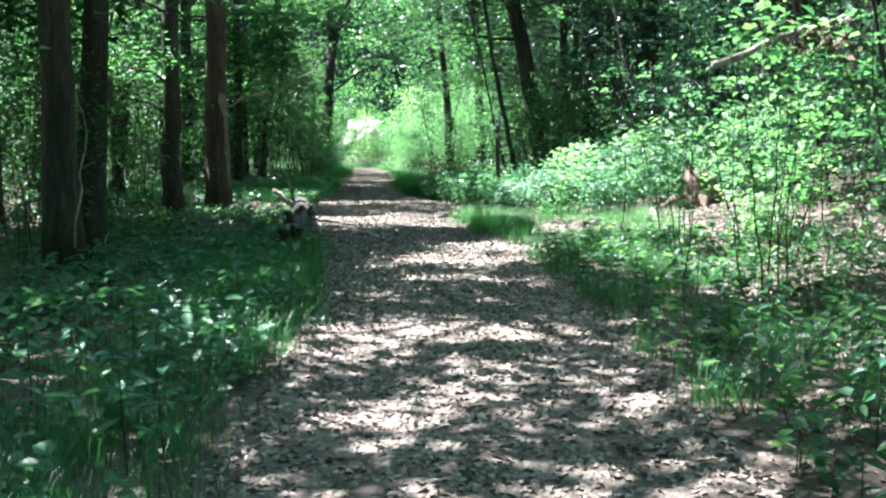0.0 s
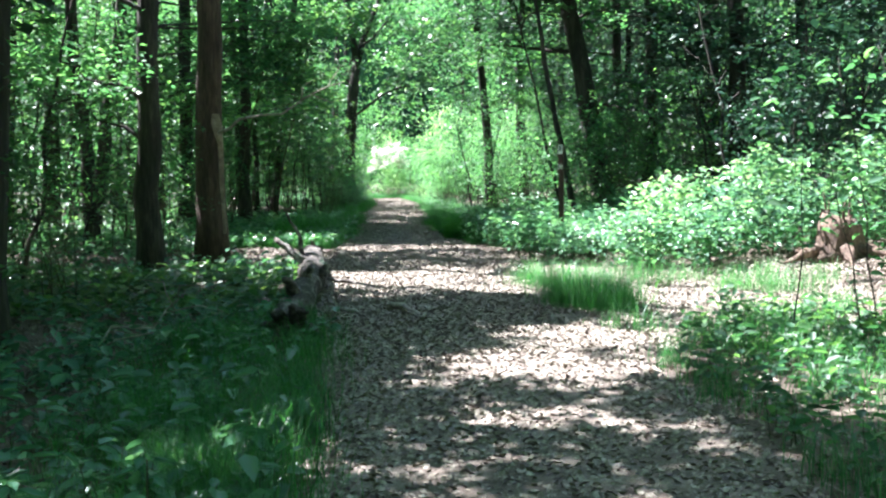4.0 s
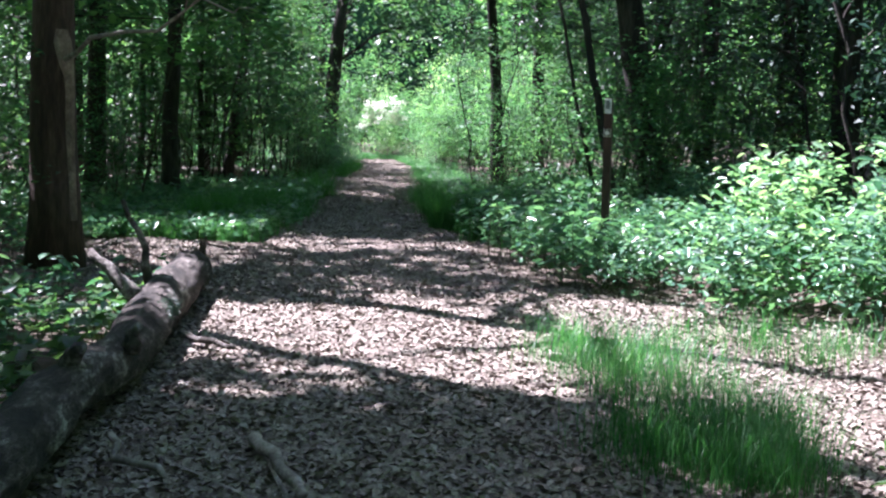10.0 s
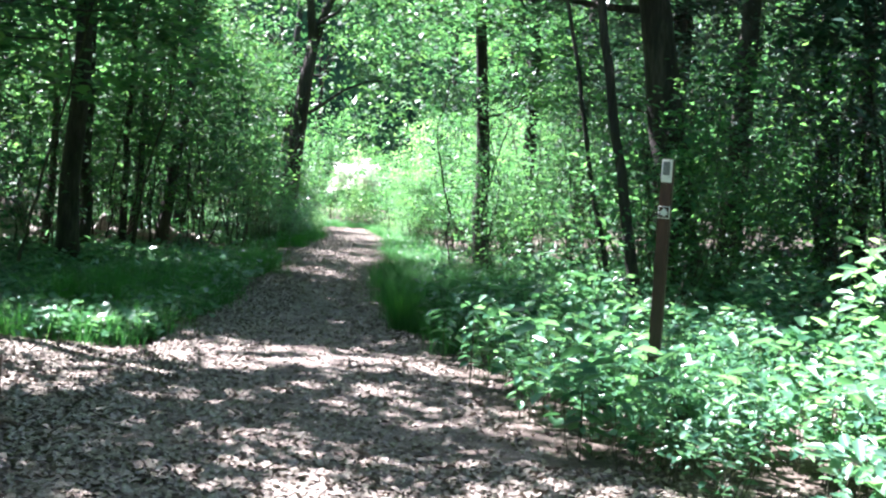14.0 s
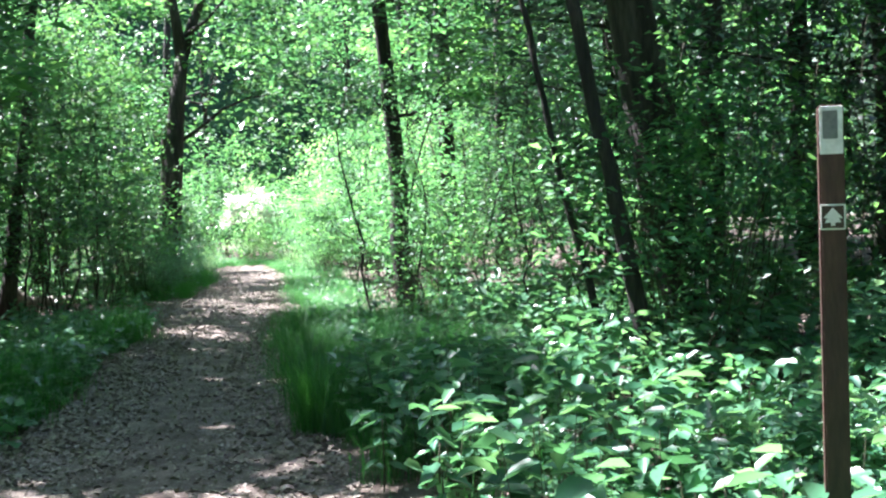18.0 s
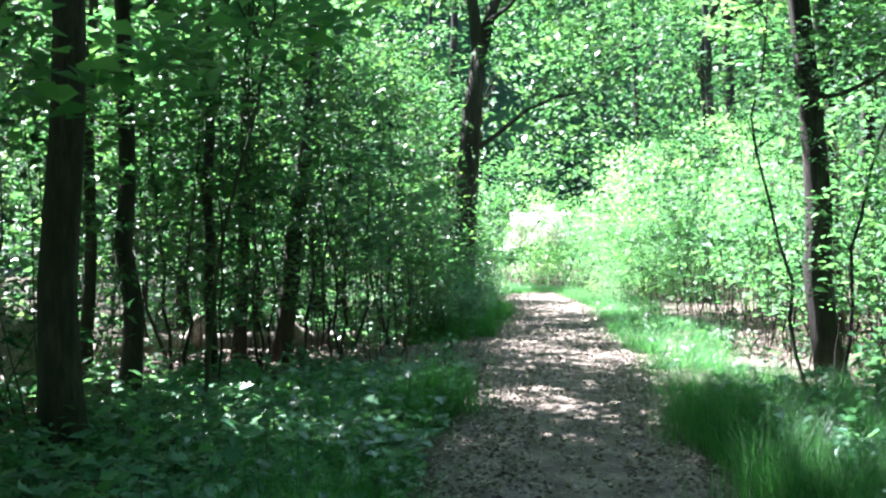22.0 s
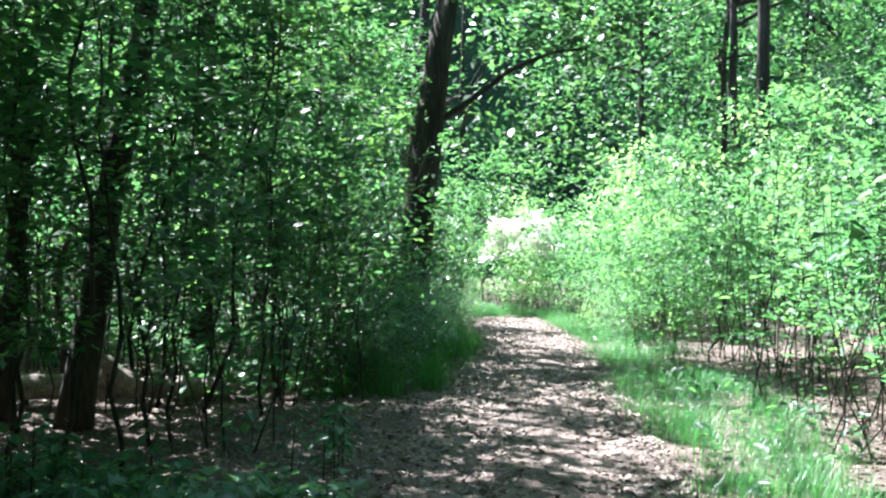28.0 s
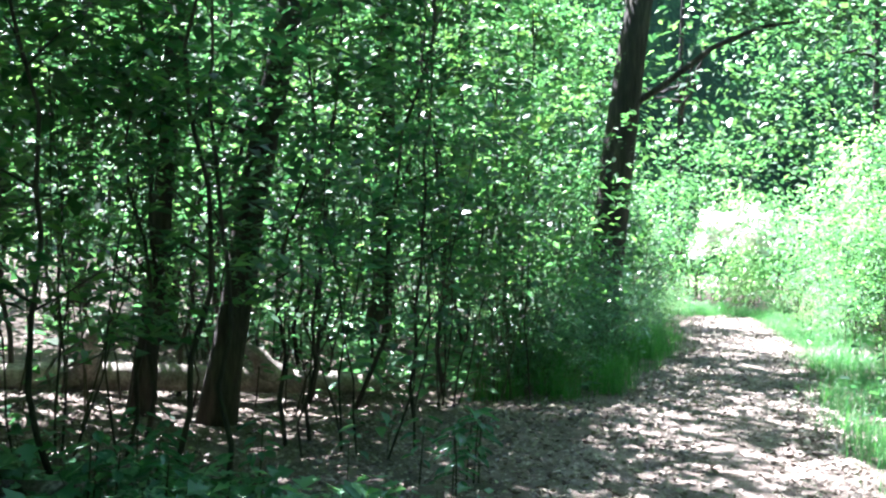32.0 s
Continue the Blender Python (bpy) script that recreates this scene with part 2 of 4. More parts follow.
def bent(start, end, n=8, sway=0.1, seed=0):
    """A line from start to end that wavers a little."""
    r = np.random.default_rng(seed)
    s, e = np.array(start, float), np.array(end, float)
    t = np.linspace(0, 1, n)[:, None]
    off = np.cumsum(r.normal(0, 1, (n, 3)), 0)
    off -= off[0] + (off[-1] - off[0]) * t
    return s + (e - s) * t + off * sway / max(n ** 0.5, 1)


def leaf_blades(centres, size, up=0.4, seed=0, wide=0.5, vary=0.45, sag=0.15, fine=False, lobed=False):
    """One folded leaf a place: a rhomb, or a pointed oval where fine."""
    r = np.random.default_rng(seed)
    c = np.asarray(centres, float)
    n = len(c)
    nor = r.normal(0, 1, (n, 3))
    nor[:, 2] = np.abs(nor[:, 2]) + up * 2
    nor /= np.linalg.norm(nor, axis=1)[:, None]
    t = np.cross(nor, r.normal(0, 1, (n, 3)))
    t /= np.linalg.norm(t, axis=1)[:, None] + 1e-9
    b = np.cross(nor, t)
    s = (size * (1 + vary * r.normal(0, 1, n)).clip(0.45, 1.55))[:, None]
    w = s * wide
    if lobed:
        ways = np.array([(-0.5, 0.0), (-0.3, 0.3), (-0.12, 0.56), (0.02, 0.24), (0.26, 0.42), (0.22, 0.16), (0.55, 0.0), (0.22, -0.16), (0.26, -0.42), (0.02, -0.24), (-0.12, -0.56), (-0.3, -0.3)])
        fold = np.abs(ways[:, 1]) * 0.25 - np.maximum(ways[:, 0], 0) * sag
        rim = c[:, None] + (t * s)[:, None] * ways[None, :, :1] + (b * w * 1.6)[:, None] * ways[None, :, 1:] + (nor * s)[:, None] * fold[None, :, None]
        v = np.concatenate([(c - t * s * 0.12)[:, None], rim], 1).reshape(-1, 3)
        k = np.arange(12)
        one = np.stack([0 * k, 1 + k, 1 + (k + 1) % 12], 1)
        return v, (np.arange(n)[:, None, None] * 13 + one[None]).reshape(-1, 3)
    if fine:
        l, h = nor * s * 0.09, nor * s * sag
        v = np.stack([c - t * s * 0.5, c - t * s * 0.22 + b * w * 0.46 + l, c + t * s * 0.16 + b * w * 0.36 + l * 0.6, c + t * s * 0.5 - h,
                      c + t * s * 0.16 - b * w * 0.36 + l * 0.6, c - t * s * 0.22 - b * w * 0.46 + l], 1).reshape(-1, 3)
        i = np.arange(n)[:, None] * 6
        return v, np.concatenate([i + [0, 1, 2, 3], i + [0, 3, 4, 5]], 1).reshape(-1, 4)
    v = np.stack([c - t * s * 0.5, c + b * w * 0.5 + nor * s * 0.06 - t * s * 0.05, c + t * s * 0.5 - nor * s * sag, c - b * w * 0.5 + nor * s * 0.06 - t * s * 0.05], 1).reshape(-1, 3)
    return v, np.arange(4 * n).reshape(n, 4)


def ball(n, seed, shell=0.35):
    r = np.random.default_rng(seed)
    p = r.normal(0, 1, (n, 3))
    p /= np.linalg.norm(p, axis=1)[:, None]
    return p * (shell + (1 - shell) * r.random(n) ** 0.5)[:, None]


def clumps(count, per, radius, flat, seed, clump=0.5):
    """Leaf places in clumps inside a ball: gaps stay between them."""
    r = np.random.default_rng(seed)
    mid = ball(count, seed + 1) * [radius, radius, radius * flat]
    size = clump * (0.6 + 0.8 * r.random(count))
    p = (r.normal(0, 0.5, (count, per, 3)) * size[:, None, None] * [1, 1, 0.55]) + mid[:, None]
    return mid, p.reshape(-1, 3)


# ---- ground and path ----
def path_mid(y):
    return np.interp(y, [-8, 0, 5, 10, 16, 23, 27, 32, 40, 49, 53, 57, 62, 75, 90], [0.2, 0.35, 0.48, 0.66, 0.62, 0.35, 0.12, 0.0, 0.08, 0.15, 0.05, -0.2, -0.5, -1.3, -2.5])


def path_half(y):
    return np.interp(y, [-8, 5, 10, 17, 23, 27, 30, 40, 50, 55, 57.5, 62], [1.2, 1.18, 1.2, 1.25, 1.5, 1.25, 1.0, 1.0, 0.95, 0.85, 0.7, 0.4])


def rise(x, y):
    """Height of the forest floor."""
    out = max(0.0, abs(x - path_mid(min(y, 52))) - 1.2)
    bank = 0.10 * max(0.0, min(x - 4.0, 7.0)) + 0.03 * max(0.0, min(-x - 3.0, 8.0))
    return bank + min(out, 1.5) * 0.10 * noise.noise((x * 0.45, y * 0.45, 3.0)) + 0.02 * noise.noise((x * 1.7, y * 1.7, 1.0)) * min(1, out) - 0.015


def spaced(lo, hi, near_lo, near_hi, step):
    mid = np.arange(near_lo, near_hi + 1e-6, step)
    a = near_lo - np.cumsum(step * 1.5 ** np.arange(1, 30))
    b = near_hi + np.cumsum(step * 1.5 ** np.arange(1, 30))
    return np.concatenate([a[a > lo][::-1], mid, b[b < hi]])


gx, gy = spaced(-400, 400, -11, 11, 0.35), spaced(-400, 500, -8, 62, 0.45)
gv = np.array([(x, y, rise(x, y)) for y in gy for x in gx])
nx = len(gx)
gf = np.array([(j * nx + i, j * nx + i + 1, (j + 1) * nx + i + 1, (j + 1) * nx + i) for j in range(len(gy) - 1) for i in range(nx - 1)])
ground = new("ground", mesh_of("ground", gv, gf, SOIL, True))
tagged(ground, "dark brown forest floor of soil and rotting leaves", "ground", kind="structure")


def path_z(x, y):
    u = (x - path_mid(y)) / path_half(y)
    rut = -0.03 * math.exp(-((abs(u) - 0.5) / 0.22) ** 2)
    return 0.012 + rut * 0.6 + 0.018 * noise.noise((x * 1.1, y * 0.8, 9.0)) + 0.01 * noise.noise((x * 4, y * 4, 2.0))


pv, cols, ys = [], 17, np.arange(-8, 58.2, 0.3)
for y in ys:
    edge = [path_half(y) * (1 + 0.12 * noise.noise((s * 9.0, y * 0.9, 0.0)) + 0.07 * noise.noise((s * 9.0, y * 3.1, 4.0))) for s in (-1, 1)]
    for i in range(cols):
        u = 2 * i / (cols - 1) - 1
        x = path_mid(y) + u * edge[int(u > 0)]
        pv.append((x, y, path_z(x, y) if abs(u) < 0.99 else -0.04))
pf = np.array([(j * cols + i, j * cols + i + 1, (j + 1) * cols + i + 1, (j + 1) * cols + i) for j in range(len(ys) - 1) for i in range(cols - 1)])
path = new("path", mesh_of("path", pv, pf, PATHMAT, True))
tagged(path, "trodden woodland path of brown earth and leaf litter", "path", kind="structure")


def floor_z(x, y):
    return path_z(x, y) if abs(x - path_mid(y)) < path_half(y) * 0.96 else rise(x, y)


# ---- trees ----
FALL = Vector((SUN_DIR.x / SUN_DIR.z, SUN_DIR.y / SUN_DIR.z))


def openness(x, y):
    """Hand-set sunlight for a floor spot, 0 to 1; overhead leaves thin to match."""
    if x > 5.8 and 12 < y < 44:
        base = 0.05
    elif math.hypot(x + 5.4, y - 36.2) < 1.0:
        base = 1.2
    elif y < 6:
        base = 0.08 if x > 1.7 else 0.32 if x > 0.5 else 0.4 if x > -0.9 else 0.35
    elif 25.3 < y < 26.9 and -2.9 < x < -0.9:
        base = 1.0
    elif math.hypot(x + 1.0, y - 10.2) < 0.42:
        base = 1.2
    elif y < 14:
        base = (0.75 if y > 10.5 else 0.45 if y > 9.2 else 0.15) if x > 2.3 else 0.12 if x > 1.8 else (0.58 if y < 11.5 else 0.42) if x > -0.6 else 0.18 if -3.6 < x < -1.6 and y > 9.5 else 0.32 if x > -4.5 else 0.6
    elif y < 17.9:
        base = 0.2 if y > 16.1 and x < 2.6 and x > 1.4 else 0.6 if x > 2.2 and y < 16.1 else 1.1 if x > 1.9 or y < 15.9 and x > 0.5 else 0.0 if x > -1.8 else 0.0 if x > -5 else 0.55
    elif y < 22.8:
        base = 0.2 if y > 22.1 and x < 3 else 0.45 if y > 21.4 and -0.9 < x < 0.4 else 0.95 if y > 19.7 and -2.0 < x <= -0.3 else 1.1 if -0.3 < x < 5.8 else (0.62 if y > 19 and x > -3.4 else 0.08) if x > -4.5 else 0.6
    elif y < 26.8:
        base = (0.62 if y < 24.6 else 0.25) if x > 1.4 else (1.0 if x < -0.1 else 0.4) if y > 25.2 and x > -3 else 0.2 if x > -1.2 else 0.55
    elif y < 32.5:
        base = (0.18 if x < 2.9 else 0.42) if x > 2.0 else 0.75 if 31.0 < y < 31.7 and x > -0.8 else 0.16 if x > -3.9 else 0.72
    elif y < 41:
        base = 0.18 if y < 35.5 and x > 0.6 and x < 4 else (0.5 if y < 36 else 0.75) if x > 1.0 else 0.5 if x > -1.4 else 0.72 if y > 37 and x > -5.2 else 0.65 if x > -3 else 0.6
    elif y < 43.5 and x < -1.4:
        base = 0.72 if x > -5.2 else 0.6
    elif y > 54 and -3.0 < x < 4.0:
        base = 1.2
    else:
        base = (0.62 if x < 1.0 else 0.86) if x > -0.8 else 0.55
    return base


def dapple(x, y):
    """Noise about 0.5 that breaks the set sunlight into dapples."""
    return 0.5 + 0.55 * noise.noise((x * 0.42, y * 0.8, 5.0)) + 0.42 * noise.noise((x * 1.1, y * 2.3, 8.0))


def crown_parts(tx, ty, tz, radius, flat, seed, count=95, per=32, leaf=0.2):
    """Leaf clumps of one crown, about its middle, dropped over spots set sunlit."""
    q = np.random.default_rng(seed)
    mid = ball(count, seed + 1, 0.2) * [radius, radius, radius * flat]
    keep = []
    for m in mid:
        hz = tz + m[2]
        fx, fy = tx + m[0] - FALL.x * hz, ty + m[1] - FALL.y * hz
        keep.append(dapple(fx, fy) > openness(fx, fy))
    mid = mid[np.array(keep)] if sum(keep) > 2 else mid[:2]
    p = mid[:, None] + q.normal(0, 1, (len(mid), per, 3)) * [0.26, 0.2, 0.1]
    return mid, leaf_blades(p.reshape(-1, 3), leaf, 0.9, seed + 2, 0.6)


SPRAYS = []
for i in range(5):
    mid, p = clumps(32, 20, 1.25, 0.4, 140 + i, 0.34)
    v, f = leaf_blades(p, 0.125, 1.3, 160 + i, 0.58)
    SPRAYS.append((mesh_of("spray", v, f, LEAF_PINE if i == 4 else LEAF_LIGHT if i % 2 else LEAF_CROWN), mid))


def tree(x, y, d, top=(0, 0), height=13.0, bark=BARK, crown_at=9.5, label="", seed=0, group="", sway=0.12, crowns=1, wide=1.0, sprays=(), leaf_mat=LEAF_CROWN, leaf=0.2):
    """A trunk that leans by top from foot to crown, limbs, and a leafy crown."""
    r = np.random.default_rng(500 + seed)
    z = rise(x, y) - 0.05
    t = thing("tree", x, y, z, label or "tall woodland tree with a dark furrowed trunk", "tree", group)
    line = bent((0, 0, 0), (top[0], top[1], height), 22, sway, seed)
    rad = d / 2 * np.interp(np.linspace(0, 1, 22), [0, 0.02, 0.07, 1], [1.35, 1.1, 1.0, 0.3])
    child("trunk", mesh_of("trunk", *tube(line, rad, 12, 0.07, seed), bark, True), t)
    for k in range(crowns):
        at = np.array([np.interp(crown_at, line[:, 2], line[:, 0]), np.interp(crown_at, line[:, 2], line[:, 1]), crown_at])
        if k:
            at += [r.normal(0, 1.8), r.normal(0, 1.8), r.uniform(0.5, 2.5)]
        mid, leaves = crown_parts(x + at[0], y + at[1], z + at[2], 3.3 * wide, 0.75, 900 + seed * 3 + k, int(95 * wide), leaf=leaf)
        child("crown", mesh_of("crown", *leaves, leaf_mat), t).matrix_basis = Matrix.Translation(at)
        for j in range(6 if k == 0 else 0):
            m = mid[r.integers(len(mid))] + at
            base = line[int(np.clip((crown_at - 1.5 + r.random() * 1.5) / height * 21, 3, 20))]
            child("limb", mesh_of("limb", *tube(bent(base, m, 6, 0.25, seed * 9 + j), np.linspace(d * 0.2, 0.012, 6), 6, 0.1, j), bark, True), t)
    if not sprays and d > 0.15:
        sprays = [(r.normal(0, 1.3), r.normal(0, 1.3), r.uniform(2.6, 7.0), r.uniform(0.9, 1.5)) for _ in range(4)]
        sprays = [s for s in sprays if openness(x + s[0] - FALL.x * s[2], y + s[1] - FALL.y * s[2]) < 0.75]
    for (sx, sy, sz, sc) in sprays:
        me, mid = SPRAYS[int(r.integers(4)) if leaf_mat is LEAF_CROWN else 4]
        c = child("spray", me, t, "leafy side branch")
        c.matrix_basis = Matrix.Translation((sx, sy, sz)) @ pose(0, 0, 0, 0, 0, r.random() * 360) @ Matrix.Scale(sc, 4)
        base = line[int(np.clip(sz / height * 21, 1, 20))]
        child("branch", mesh_of("branch", *tube(bent(base, (sx, sy, sz), 6, 0.15, seed + 3), np.linspace(d * 0.12, 0.008, 6), 5), bark, True), t)
    return t


tree(-3.25, 12.6, 0.37, (0.1, 0.1), 14, BARK, 10, "thick dark tree beside the path, one of a close pair", 1)
tree(-3.3, 14.0, 0.34, (0.9, 0.3), 14, BARK, 10.5, "dark tree leaning from a close pair beside the path", 2, sprays=((0.6, 2.2, 4.5, 1.1), (1.3, 4.9, 4.9, 0.9), (0.6, 3.6, 4.7, 1.1), (1.8, 5.2, 5.1, 0.8), (0.5, -0.6, 4.2, 1.0), (-0.9, 0.4, 3.4, 1.0), (-0.4, 1.6, 4.4, 1.2), (-0.2, 3.0, 4.6, 1.2), (-0.8, 4.4, 4.8, 1.2), (0.4, 4.4, 5.4, 1.2), (-1.6, 2.4, 5.0, 1.2), (-1.2, 3.6, 5.6, 1.3)))
tree(-3.65, 22.1, 0.36, (-0.1, 0.3), 14, BARK, 10.5, "", 3, sprays=((-0.8, -0.8, 3.1, 0.8), (-0.9, 0.2, 2.6, 0.8), (-1.4, -2.0, 4.4, 1.1)))
red_tree = tree(-3.05, 24.0, 0.47, (0.15, 0.4), 15, BARK_RED, 11, "stout reddish-brown tree behind the fallen log", 4, sprays=((-0.9, 0.5, 5.0, 1.0), (0.7, 0.9, 5.6, 1.0)))
line = bent((0, 0, 0), (0.15, 0.4, 15), 22, 0.12, 4)
scar = []
for z in np.linspace(0.55, 2.5, 16):
    lo = np.interp(z, [0.55, 1.9, 2.35, 2.5], [-38, -44, -80, -70])
    hi = np.interp(z, [0.55, 2.3, 2.5], [-16, -4, -30])
    rim = 0.235 * np.interp(z / 15, [0, 0.02, 0.07, 1], [1.35, 1.1, 1.0, 0.3])
    for k in range(7):
        a, out = radians(lo + (hi - lo) * k / 6), rim * (0.94 if k in (0, 6) else 1.075)
        scar.append((np.interp(z, line[:, 2], line[:, 0]) + out * math.cos(a), np.interp(z, line[:, 2], line[:, 1]) + out * math.sin(a), z))
child("bark_scar", mesh_of("bark_scar", scar, [(i * 7 + k, i * 7 + k + 1, i * 7 + k + 8, i * 7 + k + 7) for i in range(15) for k in range(6)], LOGEND, True), red_tree, "pale brown bare wood where the bark is torn away")
tree(-5.4, 25.7, 0.25, (-0.9, 0.4), 12, BARK, 9, "", 5, sprays=((-0.8, 0.5, 3.6, 1.0), (-1.2, -0.6, 5.0, 1.1), (-0.6, 1.4, 5.6, 1.0)))
tree(-6.0, 18.8, 0.35, (0.2, 0.0), 13, BARK, 9.5, "", 6, crowns=3, wide=1.2)
tree(-4.8, 7.4, 0.35, (1.5, 0.0), 13, BARK, 9.5, "", 90, crowns=2, wide=1.1)
tree(-6.2, 15.6, 0.3, (0.2, 0.0), 13, BARK, 9.0, "", 92)
tree(-5.15, 33.7, 0.36, (0.2, 0.2), 14, BARK, 10, "", 7)
tree(-3.62, 33.1, 0.29, (0.2, 0.2), 13, BARK, 9.5, "straight dark tree standing beside a wavy thin one", 8)
tree(-4.1, 35.7, 0.19, (-0.2, 0.2), 11, BARK, 8.5, "thin wavy dark tree", 9, wide=0.5, sway=0.28)
tree(-4.3, 40.6, 0.17, (0.6, 0.2), 12, BARK, 9, "", 10, wide=0.55)
tree(-3.75, 40.8, 0.25, (1.6, 0.2), 12, BARK, 9, "slanting dark tree among dense shrubs", 11, wide=0.6)
tree(-3.9, 37.8, 0.13, (0.2, 0.2), 12, BARK, 9, "", 12, wide=0.55)
tree(-5.1, 37.2, 0.14, (0.3, 0.2), 12, BARK, 9, "", 13, wide=0.55)
tree(4.95, 31.0, 0.50, (-2.6, 0.2), 14, BARK, 10.5, "stout dark tree leaning towards the path", 15)
tree(3.85, 29.2, 0.14, (-1.3, 0.2), 8, BARK, 6.5, "thin forked young tree leaning over the shrubs", 16, wide=0.5, sway=0.06)
tree(3.75, 30.0, 0.07, (-1.5, 0.2), 7, BARK, 5.8, "thin leaning young tree", 17, wide=0.45, sway=0.06)
tree(2.75, 36.8, 0.27, (-0.9, 0.2), 12, BARK, 9, "dark slender tree among sunlit shrubs", 18, sprays=((0.6, -0.9, 3.4, 0.7), (0.5, 0.8, 4.8, 0.9), (-0.5, -0.8, 3.2, 0.6), (-0.2, -0.8, 4.6, 0.7), (-0.7, -0.6, 5.4, 0.8), (0.1, -0.9, 6.0, 0.8)))
tree(4.3, 43.0, 0.35, (-0.5, 0.2), 14, BARK, 10, "", 19)

tree(-6.2, 28.6, 0.28, (2.2, 0.0), 13, BARK, 9.5, "", 95, wide=1.1, sprays=((3.55, 2.2, 4.2, 0.9), (4.35, 2.5, 4.6, 0.9), (3.15, 1.9, 3.6, 0.9), (4.95, 2.7, 4.9, 0.9), (2.55, 2.3, 4.6, 1.0), (3.95, 2.6, 3.6, 0.9), (2.75, 2.6, 5.0, 1.0), (-0.4, -0.9, 4.2, 1.1)))
tree(-3.75, 31.0, 0.05, (1.1, 0.1), 4.6, STEM, 4.2, "thin young stem slanting up through the leaves", 93, wide=0.3, sway=0.1, leaf=0.1)
tree(-3.1, 34.6, 0.045, (0.9, 0.1), 4.4, STEM, 4.0, "thin young stem slanting up through the leaves", 94, wide=0.3, sway=0.1, leaf=0.1)

# the forked tree
fork = thing("tree", -1.75, 48.5, rise(-1.75, 48.5) - 0.05, "large forked tree leaning over the path", "tree")
child("trunk", mesh_of("trunk", *tube([(0, 0, 0), (0.02, 0, 0.4), (0.1, 0, 1.5), (0.2, 0, 3.0), (0.32, 0, 4.3), (0.5, 0, 5.6)], [0.36, 0.26, 0.23, 0.22, 0.2, 0.15], 12, 0.06, 3), BARK, True), fork)
for j, (line, r0) in enumerate((([(0.48, 0, 5.4), (0.75, 0.1, 6.3), (1.3, 0.1, 7.6), (1.9, 0.2, 9.4)], 0.15), ([(0.48, 0, 5.4), (0.35, 0, 6.5), (0.15, 0.1, 7.8), (0.1, 0.2, 10)], 0.15),
                                ([(0.28, 0, 3.4), (0.75, -0.1, 3.7), (1.4, -0.2, 4.2), (2.0, -0.3, 4.45), (2.5, -0.4, 4.5)], 0.055), ([(0.6, 0, 6.0), (1.1, -0.2, 6.3), (1.9, -0.3, 7.2)], 0.06))):
    child("limb", mesh_of("limb", *tube(line, np.linspace(r0, r0 * 0.35, len(line)), 8, 0.05, j), BARK, True), fork)
for j, (dx, dy, dz) in enumerate(((0.2, 0, 9.5), (2.0, 0.5, 9.0), (-1.6, 1.0, 9.4))):
    mid, leaves = crown_parts(-1.9 + dx, 48.5 + dy, dz, 2.6, 0.75, 700 + j, 60)
    child("crown", mesh_of("crown", *leaves, LEAF_CROWN), fork).matrix_basis = Matrix.Translation((dx, dy, dz))
for j, (dx, dy, dz) in enumerate(((2.6, -0.3, 4.8), (1.6, 0.5, 5.6), (1.9, 0.2, 6.6), (-0.9, 0.3, 5.2), (0.6, 0.8, 6.8), (2.8, 0.6, 7.4), (1.2, 1.2, 8.2), (-0.6, 0.6, 7.4), (3.4, 1.2, 6.2))):
    child("spray", SPRAYS[j % 4][0], fork, "sunlit leafy branch").matrix_basis = Matrix.Translation((dx, dy, dz))

# trees deeper in the wood
r = np.random.default_rng(21)
deep = [(-8.0, 28.0), (-7.2, 30.6), (-9.0, 35.5), (-6.6, 38.0), (-7.8, 22.0), (-9.5, 16.0), (-6.8, 9.5), (-8.5, 41), (-6.2, 45), (-9.5, 48), (-4.2, 47.0), (-5.2, 52), (-2.8, 56),
        (6.6, 36.0), (7.4, 29.0), (8.6, 33.0), (6.8, 41.0), (9.2, 24.0), (7.5, 20.0), (9.5, 38.5), (6.2, 48), (8.5, 45), (5.5, 60), (6.0, 67), (-12, 58), (9.5, 14), (7.2, 9.5),
        (-11.5, 25), (-12, 32), (-11.5, 40), (12, 30), (11.5, 37), (12.5, 20), (-2.5, 79), (6.5, 65), (-16, 68), (-5.5, 82), (4.5, 77), (9, 70), (-16, 62), (-12.5, 10), (12, 8), (-6, 2), (7, 2), (-5.5, -5), (5.5, -5)]
for k, (x, y) in enumerate(deep):
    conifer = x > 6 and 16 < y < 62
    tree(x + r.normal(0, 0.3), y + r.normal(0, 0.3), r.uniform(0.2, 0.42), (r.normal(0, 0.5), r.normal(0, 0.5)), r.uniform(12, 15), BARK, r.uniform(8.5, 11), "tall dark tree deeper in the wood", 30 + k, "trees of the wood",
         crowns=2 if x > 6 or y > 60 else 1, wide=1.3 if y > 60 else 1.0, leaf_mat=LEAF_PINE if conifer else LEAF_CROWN)

